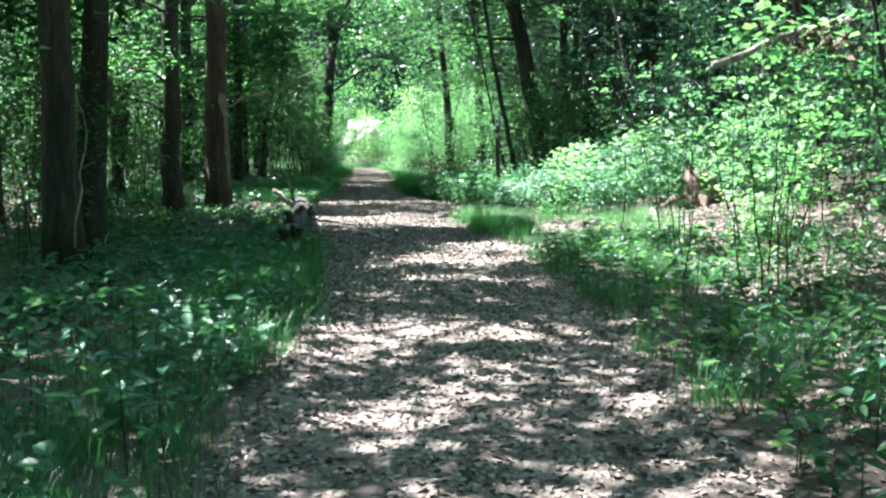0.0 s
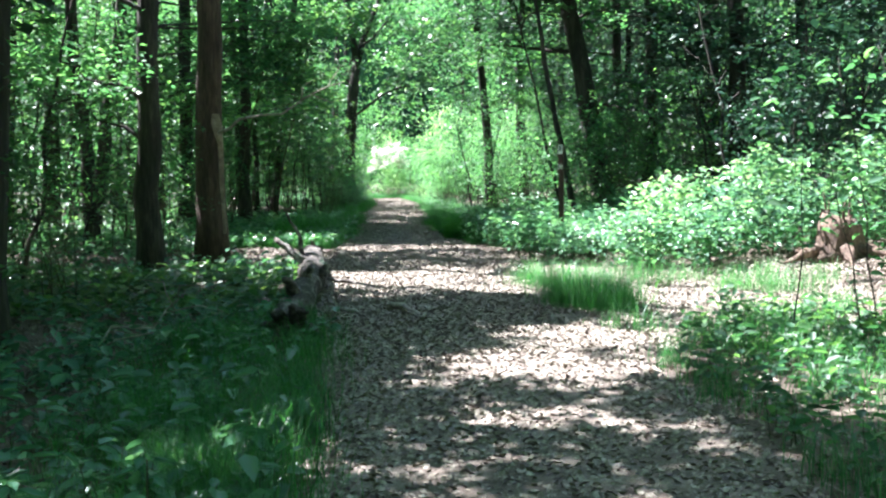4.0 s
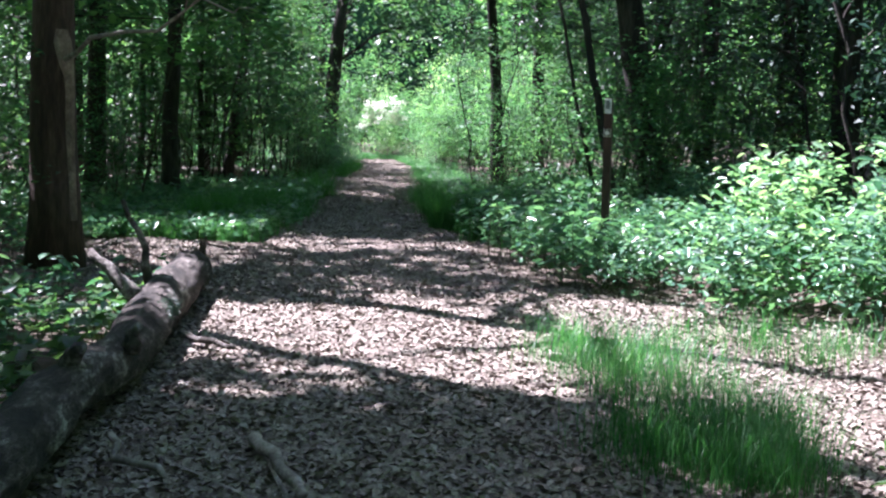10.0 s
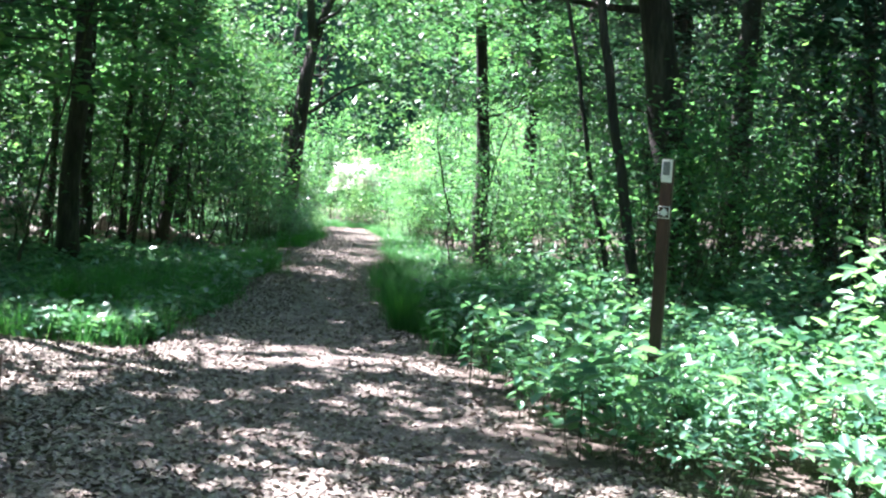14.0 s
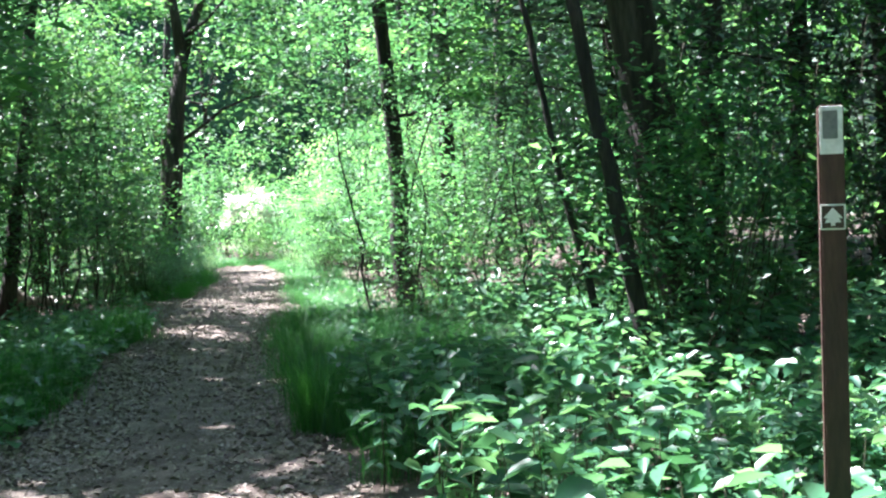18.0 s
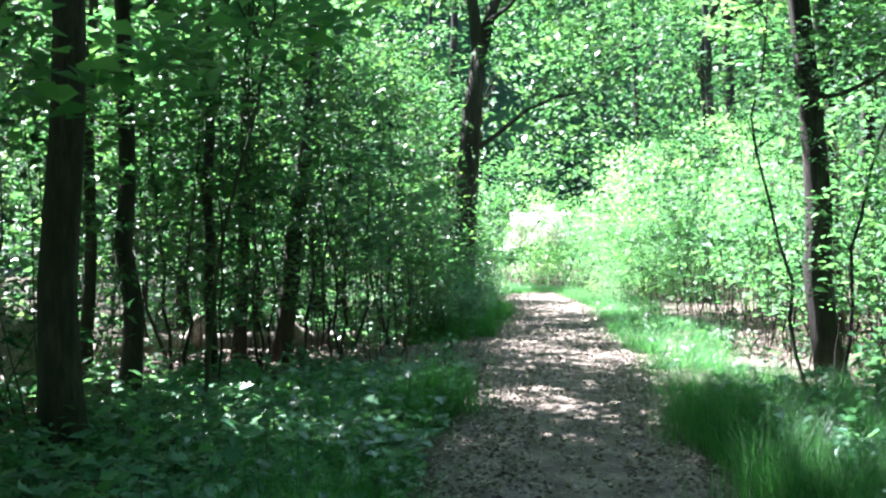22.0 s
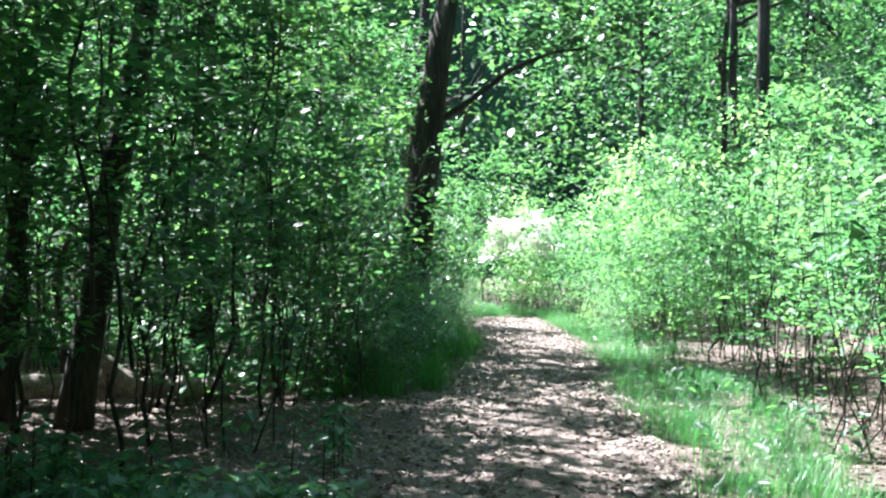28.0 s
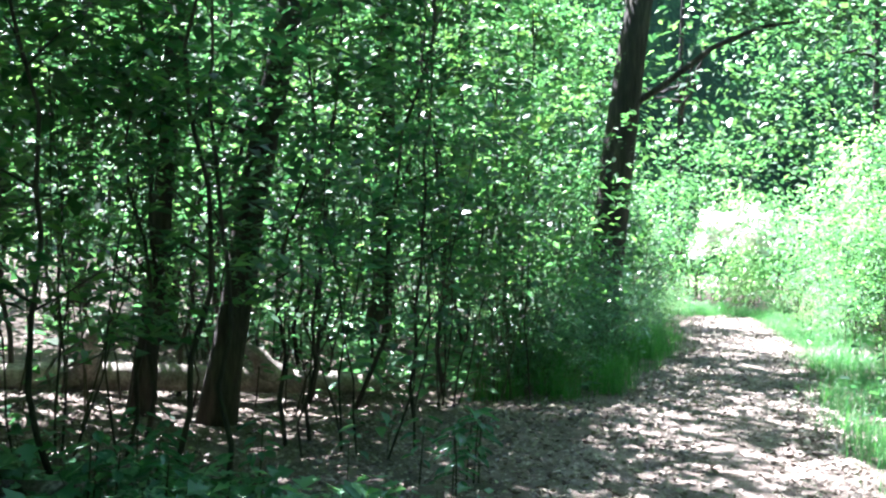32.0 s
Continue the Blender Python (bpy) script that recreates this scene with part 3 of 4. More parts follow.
# ---- shrubs: a few builds, set many times ----
SHRUBS = []
for i in range(11):
    rr = np.random.default_rng(300 + i)
    mid, p = clumps(48, 23, 1.0, 1.25, 320 + i, 0.3)
    p[:, 2] += 1.4
    if 6 < i < 9:
        mid, p = clumps(40, 13, 1.0, 1.25, 320 + i, 0.4)
        p[:, 2] += 1.4
    if i < 6:
        p = p[p[:, 2] > 0.25 + 0.5 * rr.random(len(p))]
    v, f = leaf_blades(p[p[:, 2] > 0.15], 0.2 if 6 < i < 9 else 0.088, 1.1, 340 + i, 0.5, fine=6 < i < 9)
    stems = []
    for j in range(7):
        q = mid[rr.integers(len(mid))] * [1, 1, 0.6] + [0, 0, 1.9 if i < 6 else 1.4]
        stems.append(mesh_of("stem", *tube(bent((rr.normal(0, 0.22), rr.normal(0, 0.22), -0.05), q, 7, 0.1, i * 20 + j), np.linspace(0.009, 0.003, 7), 5), STEM, True))
    SHRUBS.append((mesh_of("foliage", v, f, LEAF_LIGHT if i in (2, 5) else LEAF_BROAD if i in (7, 8) else LEAF_GLARE if i == 10 else LEAF_PINE if i == 9 else LEAF_HERB if i == 6 else LEAF_SHRUB), stems))


def shrub(x, y, s, tall=1.0, kind=0, turn=0.0, label="leafy green woodland shrub with thin stems", group="shrubs of the wood"):
    t = thing("shrub", x, y, rise(x, y), label, "shrub", group, turn)
    leaves, stems = SHRUBS[kind]
    for name, me in [("foliage", leaves)] + [("stem", m) for m in stems]:
        child(name, me, t).matrix_basis = Matrix.Diagonal((s, s, s * tall, 1))
    return t


# clumps of bare dark stems that carry their few leaves high
for i in range(3):
    rr = np.random.default_rng(1300 + i)
    stems, c = [], []
    for j in range(6):
        foot = np.array([rr.normal(0, 0.3), rr.normal(0, 0.3), -0.05])
        tip = foot + [rr.normal(0, 0.45), rr.normal(0, 0.45), rr.uniform(1.9, 2.8)]
        line = bent(foot, tip, 8, 0.14, 1310 + i * 9 + j)
        stems.append(mesh_of("stem", *tube(line, np.linspace(0.01, 0.004, 8), 5, 0.1, j), BARK, True))
        for k in range(9):
            at = line[rr.integers(3, 8)] + rr.normal(0, 0.2, 3)
            c.append(at + rr.normal(0, 1, (7, 3)) * [0.13, 0.13, 0.05])
    v, f = leaf_blades(np.concatenate(c), 0.11, 1.1, 1340 + i, 0.55, fine=True)
    SHRUBS.append((mesh_of("foliage", v, f, LEAF_LIGHT), stems))

p = np.random.default_rng(1400).normal(0, 1, (60, 3)) * [0.12, 0.12, 0.05]
GLARE_CLUMP = mesh_of("blossom", *leaf_blades(p, 0.085, 1.2, 1401, 0.8), GLARE_WHITE)

SAPLINGS = []
for i in range(8):
    rr = np.random.default_rng(800 + i)
    line = bent((0, 0, -0.05), (rr.normal(0, 0.9), rr.normal(0, 0.9), 6.2), 14, 0.3, 810 + i)
    c, limbs = [], []
    for j in range(36):
        z = 1.0 + 5.4 * rr.random() ** 0.85
        a, reach = rr.random() * 6.28, (0.35 + 1.25 * rr.random()) * (1.1 - 0.09 * z)
        at = np.array([np.interp(z, line[:, 2], line[:, 0]) + math.cos(a) * reach, np.interp(z, line[:, 2], line[:, 1]) + math.sin(a) * reach, z + 0.25])
        c.append(at + rr.normal(0, 1, (30, 3)) * [0.22, 0.22, 0.06])
        if j % 5 == 0:
            limbs.append(mesh_of("twig", *tube(bent((np.interp(z - 0.3, line[:, 2], line[:, 0]), np.interp(z - 0.3, line[:, 2], line[:, 1]), z - 0.3), at, 5, 0.06, j), np.linspace(0.011, 0.003, 5), 4), BARK, True))
    v, f = leaf_blades(np.concatenate(c), (0.08, 0.135, 0.088, 0.15, 0.08, 0.095, 0.085, 0.085)[i], 1.2, 840 + i, 0.52)
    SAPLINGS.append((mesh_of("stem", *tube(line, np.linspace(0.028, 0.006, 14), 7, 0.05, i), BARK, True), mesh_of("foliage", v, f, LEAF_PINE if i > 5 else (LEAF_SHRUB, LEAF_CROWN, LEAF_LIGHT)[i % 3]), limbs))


def sapling(x, y, s, kind, turn, label="slender young tree with layered green leaves"):
    t = thing("young_tree", x, y, rise(x, y), label, "tree", "young trees of the wood", turn, s)
    stem, leaves, limbs = SAPLINGS[kind]
    child("stem", stem, t)
    child("foliage", leaves, t)
    for m in limbs:
        child("twig", m, t)
    return t


r = np.random.default_rng(5)
for k in range(27):  # dense thicket on the far left
    y = 29.5 + 21 * r.random()
    x = path_mid(y) - path_half(y) - 1.0 - 5.5 * r.random() ** 1.2 - (2.2 if y < 38 else 0)
    if math.hypot(x + 5.3, y - 35.8) > 1.3 and not (37 < y < 43.5 and x > -4.6):
        shrub(x, y, r.uniform(0.9, 1.25), r.uniform(1.0, 1.5), int(r.integers(6)), r.random() * 360)
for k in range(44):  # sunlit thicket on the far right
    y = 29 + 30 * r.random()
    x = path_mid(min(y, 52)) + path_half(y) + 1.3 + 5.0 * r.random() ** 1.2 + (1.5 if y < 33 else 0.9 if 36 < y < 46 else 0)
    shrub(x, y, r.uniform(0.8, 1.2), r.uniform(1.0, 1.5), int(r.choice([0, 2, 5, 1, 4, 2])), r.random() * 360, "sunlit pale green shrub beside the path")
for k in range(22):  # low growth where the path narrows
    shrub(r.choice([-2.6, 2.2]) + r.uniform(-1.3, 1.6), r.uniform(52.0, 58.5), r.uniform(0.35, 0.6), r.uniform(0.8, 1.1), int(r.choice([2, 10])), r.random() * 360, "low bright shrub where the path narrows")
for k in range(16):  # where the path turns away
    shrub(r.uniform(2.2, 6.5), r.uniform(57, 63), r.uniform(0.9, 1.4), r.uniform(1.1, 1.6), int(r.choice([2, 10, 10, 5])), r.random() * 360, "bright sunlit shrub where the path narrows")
for x, y, s in ((3.1, 20.9, 0.42), (3.9, 21.6, 0.5), (4.9, 21.0, 0.5), (5.6, 22.3, 0.6), (4.4, 23.2, 0.55), (6.4, 20.6, 0.6), (5.2, 25.5, 0.6), (6.6, 24.5, 0.7), (7.6, 22.5, 0.7),
                (3.6, 22.6, 0.36), (2.7, 22.2, 0.3), (4.2, 20.5, 0.4), (5.3, 20.2, 0.42), (6.0, 23.6, 0.6), (3.5, 25.2, 0.36), (4.6, 26.6, 0.45), (7.0, 18.8, 0.6)):
    shrub(x, y, s, 1.0, 8 if x > 3.8 and y < 22.5 else 7, r.random() * 360, "low broad-leaved shrub lit by the sun at the clearing")
for x, y, s in ((2.3, 23.2, 0.27), (2.7, 23.0, 0.3), (3.1, 23.4, 0.3), (2.5, 22.5, 0.26), (3.3, 24.3, 0.3), (2.0, 24.2, 0.24), (2.9, 25.2, 0.28), (2.2, 25.6, 0.26)):
    shrub(x, y, s, 1.0, 6, r.random() * 360, "low leafy green plant around the trail post")
for x, y, s in ((3.2, 9.5, 0.8), (4.2, 11.5, 0.9), (3.6, 13.8, 0.8), (5.2, 14.5, 1.0), (4.6, 8.0, 0.9), (5.8, 11.0, 1.1), (6.5, 17.0, 1.0), (5.5, 6.0, 1.0), (7.5, 14.0, 1.2)):
    shrub(x, y, s, 1.1, 11 + int(r.integers(3)), r.random() * 360, "open clump of slender dark saplings by the path")
for x, y, s, k in ((3.5, 8.6, 0.4, 5), (4.6, 12.8, 0.7, 10), (5.0, 9.4, 0.75, 5), (4.9, 14.2, 0.6, 10), (5.8, 13.2, 0.8, 5)):
    shrub(x, y, s, 1.1, k, r.random() * 360, "bright green sunlit bush on the bank of the path")
for k in range(36):  # thin undergrowth between the left trunks
    x, y = -3.6 - 6.5 * r.random(), 5 + 25 * r.random()
    shrub(x, y, r.uniform(0.6, 1.0), r.uniform(0.9, 1.5), int(r.integers(6)), r.random() * 360)
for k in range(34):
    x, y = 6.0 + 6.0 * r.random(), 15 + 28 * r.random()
    shrub(x, y, r.uniform(0.8, 1.2), r.uniform(1.0, 1.5), 9, r.random() * 360, "shrub with deep shade put into its dark leaf colour")
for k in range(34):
    shrub(r.choice([-1.5, 1.3]) + r.uniform(-0.5, 0.5), r.uniform(52.0, 60.0), r.uniform(0.16, 0.3), 1.0, int(r.choice([10, 10, 2])), r.random() * 360, "low plant with the sun's white glare put into its leaf colour")
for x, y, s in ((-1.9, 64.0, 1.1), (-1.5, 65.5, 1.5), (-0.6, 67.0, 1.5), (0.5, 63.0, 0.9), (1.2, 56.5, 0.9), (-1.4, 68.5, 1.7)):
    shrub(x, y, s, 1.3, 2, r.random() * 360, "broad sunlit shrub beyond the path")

r = np.random.default_rng(6)
for k in range(34):  # left of the path
    x, y = -4.4 - 8 * r.random() ** 1.2, 9 + 48 * r.random()
    sapling(x, y, r.uniform(0.8, 1.3), int(r.integers(6)), r.random() * 360)
for k in range(62):  # right of the path
    y = 24 + 36 * r.random()
    x = 4.6 + 7.5 * r.random() ** 1.2
    if x < 5.9 and y < 31.5:
        continue
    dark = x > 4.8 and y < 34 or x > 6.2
    sapling(x, y, r.uniform(0.8, 1.3) * (1.0 if dark else 0.62), 6 + k % 2 if dark else int(r.integers(6)), r.random() * 360, "needle-leaved young tree, deep shade put into its dark leaf colour" if dark else "slender young tree with layered green leaves")
for k in range(14):  # beyond the path's end
    sapling(r.choice([-14, 7]) + r.uniform(-3.5, 3.5), r.uniform(60, 70), r.uniform(1.0, 1.6), int(r.choice([2, 5, 0, 3])), r.random() * 360, "sunlit young tree beyond the far end of the path")
for x, y, sc in ((5.0, 10.0, 0.9), (6.2, 13.0, 1.0), (4.4, 7.0, 0.7), (8.5, 12.0, 1.1), (-2.6, 43.5, 0.9), (-3.0, 46.0, 1.0), (-2.7, 51.5, 1.0), (3.2, 41.0, 0.5), (3.6, 46.0, 0.55), (2.8, 50.0, 0.5)):
    sapling(x, y, sc, int(r.choice([2, 5, 0])), r.random() * 360, "slender sunlit young tree near the path")

for x, y, sc in ((2.45, 35.5, 0.75), (2.1, 34.9, 0.7), (2.5, 33.6, 0.5), (3.4, 35.0, 0.55), (3.1, 39.4, 0.5), (3.3, 41.6, 0.55), (3.6, 38.2, 0.55), (2.4, 44.0, 0.5), (2.5, 47.5, 0.55), (3.9, 34.0, 0.6), (-3.1, 38.9, 0.75), (-2.9, 41.6, 0.8), (-3.6, 44.6, 0.9), (-4.4, 35.0, 0.6),
                 (-4.6, 38.6, 0.9), (-3.4, 36.6, 0.6), (-5.2, 31.6, 0.9), (-6.4, 34.8, 1.0), (-5.8, 28.5, 0.9), (-2.3, 45.2, 0.7), (-2.5, 48.0, 0.8)):
    sapling(x, y, sc, int(r.choice([1, 3, 5, 3] if x < 0 else [0, 2, 5, 2])), r.random() * 360, "slender leafy young tree close to the path")

for x, y, sc in ((-5.6, 31.2, 0.85), (-6.3, 33.0, 1.0), (-7.8, 35.4, 1.0), (-4.6, 33.9, 0.55), (-7.6, 33.5, 1.1), (-8.8, 36.6, 1.1), (-5.9, 40.6, 0.9), (-3.2, 42.8, 0.75), (-2.8, 40.4, 0.6), (-4.2, 43.6, 0.9), (-3.6, 39.2, 0.6), (-2.6, 46.6, 0.8), (-5.2, 27.0, 0.8), (-5.0, 23.5, 0.8), (-6.6, 26.4, 1.0)):
    sapling(x, y, sc, int(r.choice([1, 3, 5, 4])), r.random() * 360, "leafy young tree lit from above between the trunks")
for k, (x, y, sc) in enumerate(((-2.5, 38.4, 0.62), (-3.3, 38.0, 0.7), (-4.1, 37.6, 0.75), (-2.9, 40.2, 0.68), (-3.8, 39.8, 0.78), (-4.8, 39.2, 0.85), (-2.3, 41.4, 0.6), (-4.5, 41.6, 0.85), (-3.4, 41.9, 0.75), (-5.6, 40.8, 0.95))):
    sapling(x, y, sc, (3, 1, 3, 5)[k % 4], k * 77.0, "leafy young tree over the open litter")
for x, y, s in ((2.4, 32.8, 0.5), (2.6, 33.4, 0.6)):
    shrub(x, y, s, 1.5, 5, r.random() * 360, "tall sunlit shrub before a slender trunk")
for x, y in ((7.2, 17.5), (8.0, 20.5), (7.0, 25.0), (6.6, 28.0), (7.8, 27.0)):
    sapling(x, y, r.uniform(0.9, 1.1), 6, r.random() * 360, "needle-leaved young tree, deep shade put into its dark leaf colour")

for x, y, s in ((2.9, 40.6, 0.8), (3.2, 41.7, 0.9), (2.8, 43.2, 0.8), (3.5, 42.6, 0.9), (3.0, 38.9, 0.8), (3.7, 40.0, 1.0), (3.1, 36.6, 0.8), (-2.3, 39.9, 0.8), (-3.5, 41.4, 0.9), (-4.4, 40.6, 1.0), (-4.0, 38.9, 0.9), (-2.1, 42.4, 0.9), (-3.6, 43.2, 1.0)):
    shrub(x, y, s, 1.0, 11 + int(r.integers(3)), r.random() * 360, "open clump of thin dark stems over the litter")
for x, y, s, k in ((-2.0, 44.2, 0.8, 1), (-2.1, 43.0, 0.75, 4), (-2.4, 45.4, 0.9, 0), (-1.9, 46.2, 0.5, 3), (-1.5, 46.8, 0.42, 6), (-1.7, 47.5, 0.5, 1), (-1.35, 45.8, 0.36, 6), (-2.3, 47.4, 0.7, 4), (-1.4, 44.6, 0.32, 6), (1.9, 46.5, 0.6, 2), (2.1, 48.8, 0.7, 5), (1.8, 50.6, 0.65, 2), (1.9, 52.4, 0.7, 2), (1.7, 54.2, 0.65, 5), (1.6, 55.8, 0.7, 2), (-1.7, 55.6, 0.7, 4), (-1.8, 57.4, 0.8, 1), (-1.9, 49.8, 0.8, 1), (-1.7, 51.4, 0.7, 3), (-1.8, 53.0, 0.75, 4),
                   (1.1, 60.4, 0.8, 2), (1.5, 58.6, 0.8, 5), (0.9, 62.0, 1.0, 2), (-2.6, 55.0, 0.9, 1), (-3.4, 53.4, 1.0, 0), (-4.2, 56.0, 1.1, 4), (-3.2, 57.4, 1.1, 3), (-5.4, 54.6, 1.1, 1), (-6.4, 51.8, 1.1, 3), (-2.4, 59.6, 1.0, 2), (-3.6, 60.6, 1.2, 5), (-5.2, 58.8, 1.2, 0), (-7.0, 57.0, 1.3, 2), (-7.8, 53.6, 1.2, 4)):
    shrub(x, y, s, 1.25, k, r.random() * 360, "dense leafy shrub where the path narrows")
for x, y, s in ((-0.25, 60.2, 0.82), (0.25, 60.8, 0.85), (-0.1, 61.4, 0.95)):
    t = shrub(x, y, s, 1.3, 10, r.random() * 360, "bush at the path's end with sun glare painted as white clumps")
    for k in range(24 if x < -0.2 else 7):
        a, h = r.random() * 6.28, r.uniform(1.5, 2.7)
        out = 0.95 * math.sqrt(max(0.1, 1 - ((h - 1.5) / 1.7) ** 2))
        child("blossom", GLARE_CLUMP, t).matrix_basis = Matrix.Translation((math.cos(a) * out * s, math.sin(a) * out * s, h * s * 1.1)) @ pose(0, 0, 0, r.normal(0, 25), r.normal(0, 25), r.random() * 360) @ Matrix.Scale(r.uniform(0.7, 1.4), 4)
for k in range(22):
    y = r.uniform(42.0, 54.0)
    shrub(r.uniform(-2.2, -1.2), y, r.uniform(0.3, 0.5), r.uniform(0.8, 1.1), int(r.choice([6, 6, 2, 4])), r.random() * 360, "low leafy plant at the edge of the path")

# ---- far woods ----
n, r = 4800, np.random.default_rng(70)
mid = np.stack([r.choice([-1, -1, 1], n) * (6.8 + 22 * r.random(n) ** 1.5), r.uniform(-6, 64, n), r.random(n) ** 1.6 * 2.0], 1)
mid[:, 2] += 0.05 * np.abs(mid[:, 0]) - 0.3
p = (mid[:, None] + r.normal(0, 1, (n, 13, 3)) * [0.4, 0.4, 0.2]).reshape(-1, 3)
tagged(new("undergrowth", mesh_of("undergrowth", *leaf_blades(p, 0.16, 0.6, 71), LEAF_SHRUB)), "dim leafy undergrowth deep in the wood", "foliage", kind="stuff")
n = 900
mid = np.stack([r.uniform(-9, 9, n), r.uniform(61.5, 76, n), r.random(n) ** 1.5 * 1.6], 1)
p = (mid[:, None] + r.normal(0, 1, (n, 13, 3)) * [0.35, 0.35, 0.2]).reshape(-1, 3)
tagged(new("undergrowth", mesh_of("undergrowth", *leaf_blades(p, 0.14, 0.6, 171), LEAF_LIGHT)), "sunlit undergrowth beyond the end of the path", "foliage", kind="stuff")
r = np.random.default_rng(77)
n = 2600
ang, rad = r.random(n) * 2 * math.pi, r.uniform(15, 30, n)
mid = np.stack([np.cos(ang) * rad, 27 + np.sin(ang) * (rad + 27), r.random(n) ** 0.9 * 15 + 0.4], 1)
p = (mid[:, None] + r.normal(0, 1, (n, 26, 3)) * [0.9, 0.9, 0.5]).reshape(-1, 3)
far = new("far_woods", mesh_of("far_woods", *leaf_blades(p[p[:, 2] > 0], 0.3, 0.4, 78), LEAF_CROWN))
tagged(far, "mass of leaves of the distant woodland", "foliage", kind="stuff")
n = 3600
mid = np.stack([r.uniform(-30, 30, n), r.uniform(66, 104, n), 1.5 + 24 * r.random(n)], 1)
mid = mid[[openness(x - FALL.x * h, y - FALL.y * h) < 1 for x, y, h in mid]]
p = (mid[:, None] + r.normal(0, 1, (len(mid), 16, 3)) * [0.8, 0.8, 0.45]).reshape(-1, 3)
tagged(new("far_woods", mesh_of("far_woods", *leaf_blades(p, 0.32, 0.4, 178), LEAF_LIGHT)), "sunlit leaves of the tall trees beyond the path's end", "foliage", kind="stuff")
n = 9000
mid = np.stack([r.uniform(-28, 28, n), r.uniform(-24, 92, n), r.uniform(11.5, 17.5, n)], 1)
keep = []
for x, y, h in mid:
    fx, fy = x - FALL.x * h, y - FALL.y * h
    free = openness(fx, fy) if abs(fx) < 9 else 0.1
    keep.append(dapple(fx, fy) > free)
mid = mid[np.array(keep)]
shut = [(x, y) for x, y in np.stack([r.uniform(-5, 5, 2600), r.uniform(4, 36, 2600)], 1) if openness(x, y) < 0.19 and (9.5 < y < 13.9 or 14.5 < y < 17.9 and x < 1.4 or y > 27.3 and (x < 0.6 or x < 2.8 and x * 7 % 1 < 0.45))]
mid = np.concatenate([mid, [(x + FALL.x * h, y + FALL.y * h, h) for (x, y), h in zip(shut, r.uniform(12, 17, len(shut)))]])
p = (mid[:, None] + r.normal(0, 1, (len(mid), 12, 3)) * [0.45, 0.4, 0.2]).reshape(-1, 3)
tagged(new("canopy", mesh_of("canopy", *leaf_blades(p, 0.34, 0.8, 79), LEAF_CROWN)), "high leaves added to block the sky, with gaps set for sunlight", "foliage", kind="stuff")
a = np.linspace(0, 2 * math.pi, 97)[:-1]
ring = np.concatenate([np.stack([np.cos(a) * 60, 30 + np.sin(a) * 85, 0 * a + z], 1) for z in (-1, 14, 32)])
ring[:, :2] += r.normal(0, 1.2, (len(ring), 2))
ring[192:, 2] += r.normal(0, 2.5, 96)
k = np.arange(96)
rf = np.concatenate([np.stack([k + o, (k + 1) % 96 + o, (k + 1) % 96 + o + 96, k + o + 96], 1) for o in (0, 96)])
tagged(new("backdrop", mesh_of("backdrop", ring, rf, WOODWALL)), "dim green wall of distant woodland", "backdrop", kind="structure")

# ---- low plants, grass, litter ----
def scatter(n, seed, inside):
    """Places on the floor that a test lets through."""
    q = np.random.default_rng(seed)
    out = []
    while len(out) < n:
        x, y = q.uniform(-9, 9), q.uniform(-3, 66)
        if q.random() < inside(x, y):
            out.append((x, y))
    return np.array(out)


def side(x, y):
    """Metres outside the path's edge, with its sign: negative on the left."""
    u = x - path_mid(y)
    return 0.0 if abs(u) < path_half(y) else math.copysign(abs(u) - path_half(y), u)


def in_clearing(x, y):
    return 13.5 < y < 22.6 and -1.2 < x < 6.5 and not (3.3 < x and y > 20.8) or 22.6 <= y < 26.0 + 0.5 * noise.noise((x, y, 7.0)) and -3.4 < x < -0.6


def on_bank(x, y):
    return 11.5 < y < 18.5 and -4.0 < x < -0.6


def herbs(name, spots, seed, leaf, height, mat, label, per=9, lobed=False):
    q = np.random.default_rng(seed)
    cs, st = [], []
    for x, y in spots:
        h = height * q.uniform(0.5, 1.3)
        z = floor_z(x, y)
        top = np.array([x + q.normal(0, 0.06), y + q.normal(0, 0.06), z + h])
        k = np.arange(per)
        a = k * 2.4 + q.random() * 6
        rr = leaf * (0.5 + 0.55 * q.random(per))
        cs.append(np.stack([top[0] + np.cos(a) * rr, top[1] + np.sin(a) * rr, top[2] - (k % 4) * h * 0.2 + q.normal(0, 0.02, per)], 1))
        st.append(tube([(x, y, z - 0.02), tuple(top)], [0.004, 0.002], 3, caps=False))
    v, f = leaf_blades(np.concatenate(cs), leaf, 1.1, seed + 1, 0.58, fine=True, lobed=lobed)
    ob = new(name, mesh_of(name, v, f, mat))
    tagged(ob, label, "plants", kind="stuff")
    child("stalks", mesh_of("stalks", *joined(st), STEM), ob)
    return ob


spots = scatter(1900, 11, lambda x, y: float(side(x, y) > 0.15 and 20.5 < y < 37 and x < 7.5 and not in_clearing(x, y)) * (1.0 if x < 5 else 0.5) * (0.0 if y > 28.8 and x < 2.9 else 0.35 if y > 29.5 and x < 3.2 else 1.0))
herbs("herb_layer", spots, 12, 0.125, 0.52, LEAF_HERB, "carpet of broad-leaved green herbs beside the path", 9)
spots = scatter(3200, 13, lambda x, y: float(side(x, y) < -0.2 and x > -7 and not in_clearing(x, y)) * (0.32 if on_bank(x, y) else 1.0) * (1.0 if y < 17 else 0.5 if y < 32 else 0.06 if 38 < y < 43.5 else 0.3))
herbs("herb_layer", spots, 14, 0.1, 0.26, LEAF_HERB, "low green herbs on the shaded forest floor", 7)
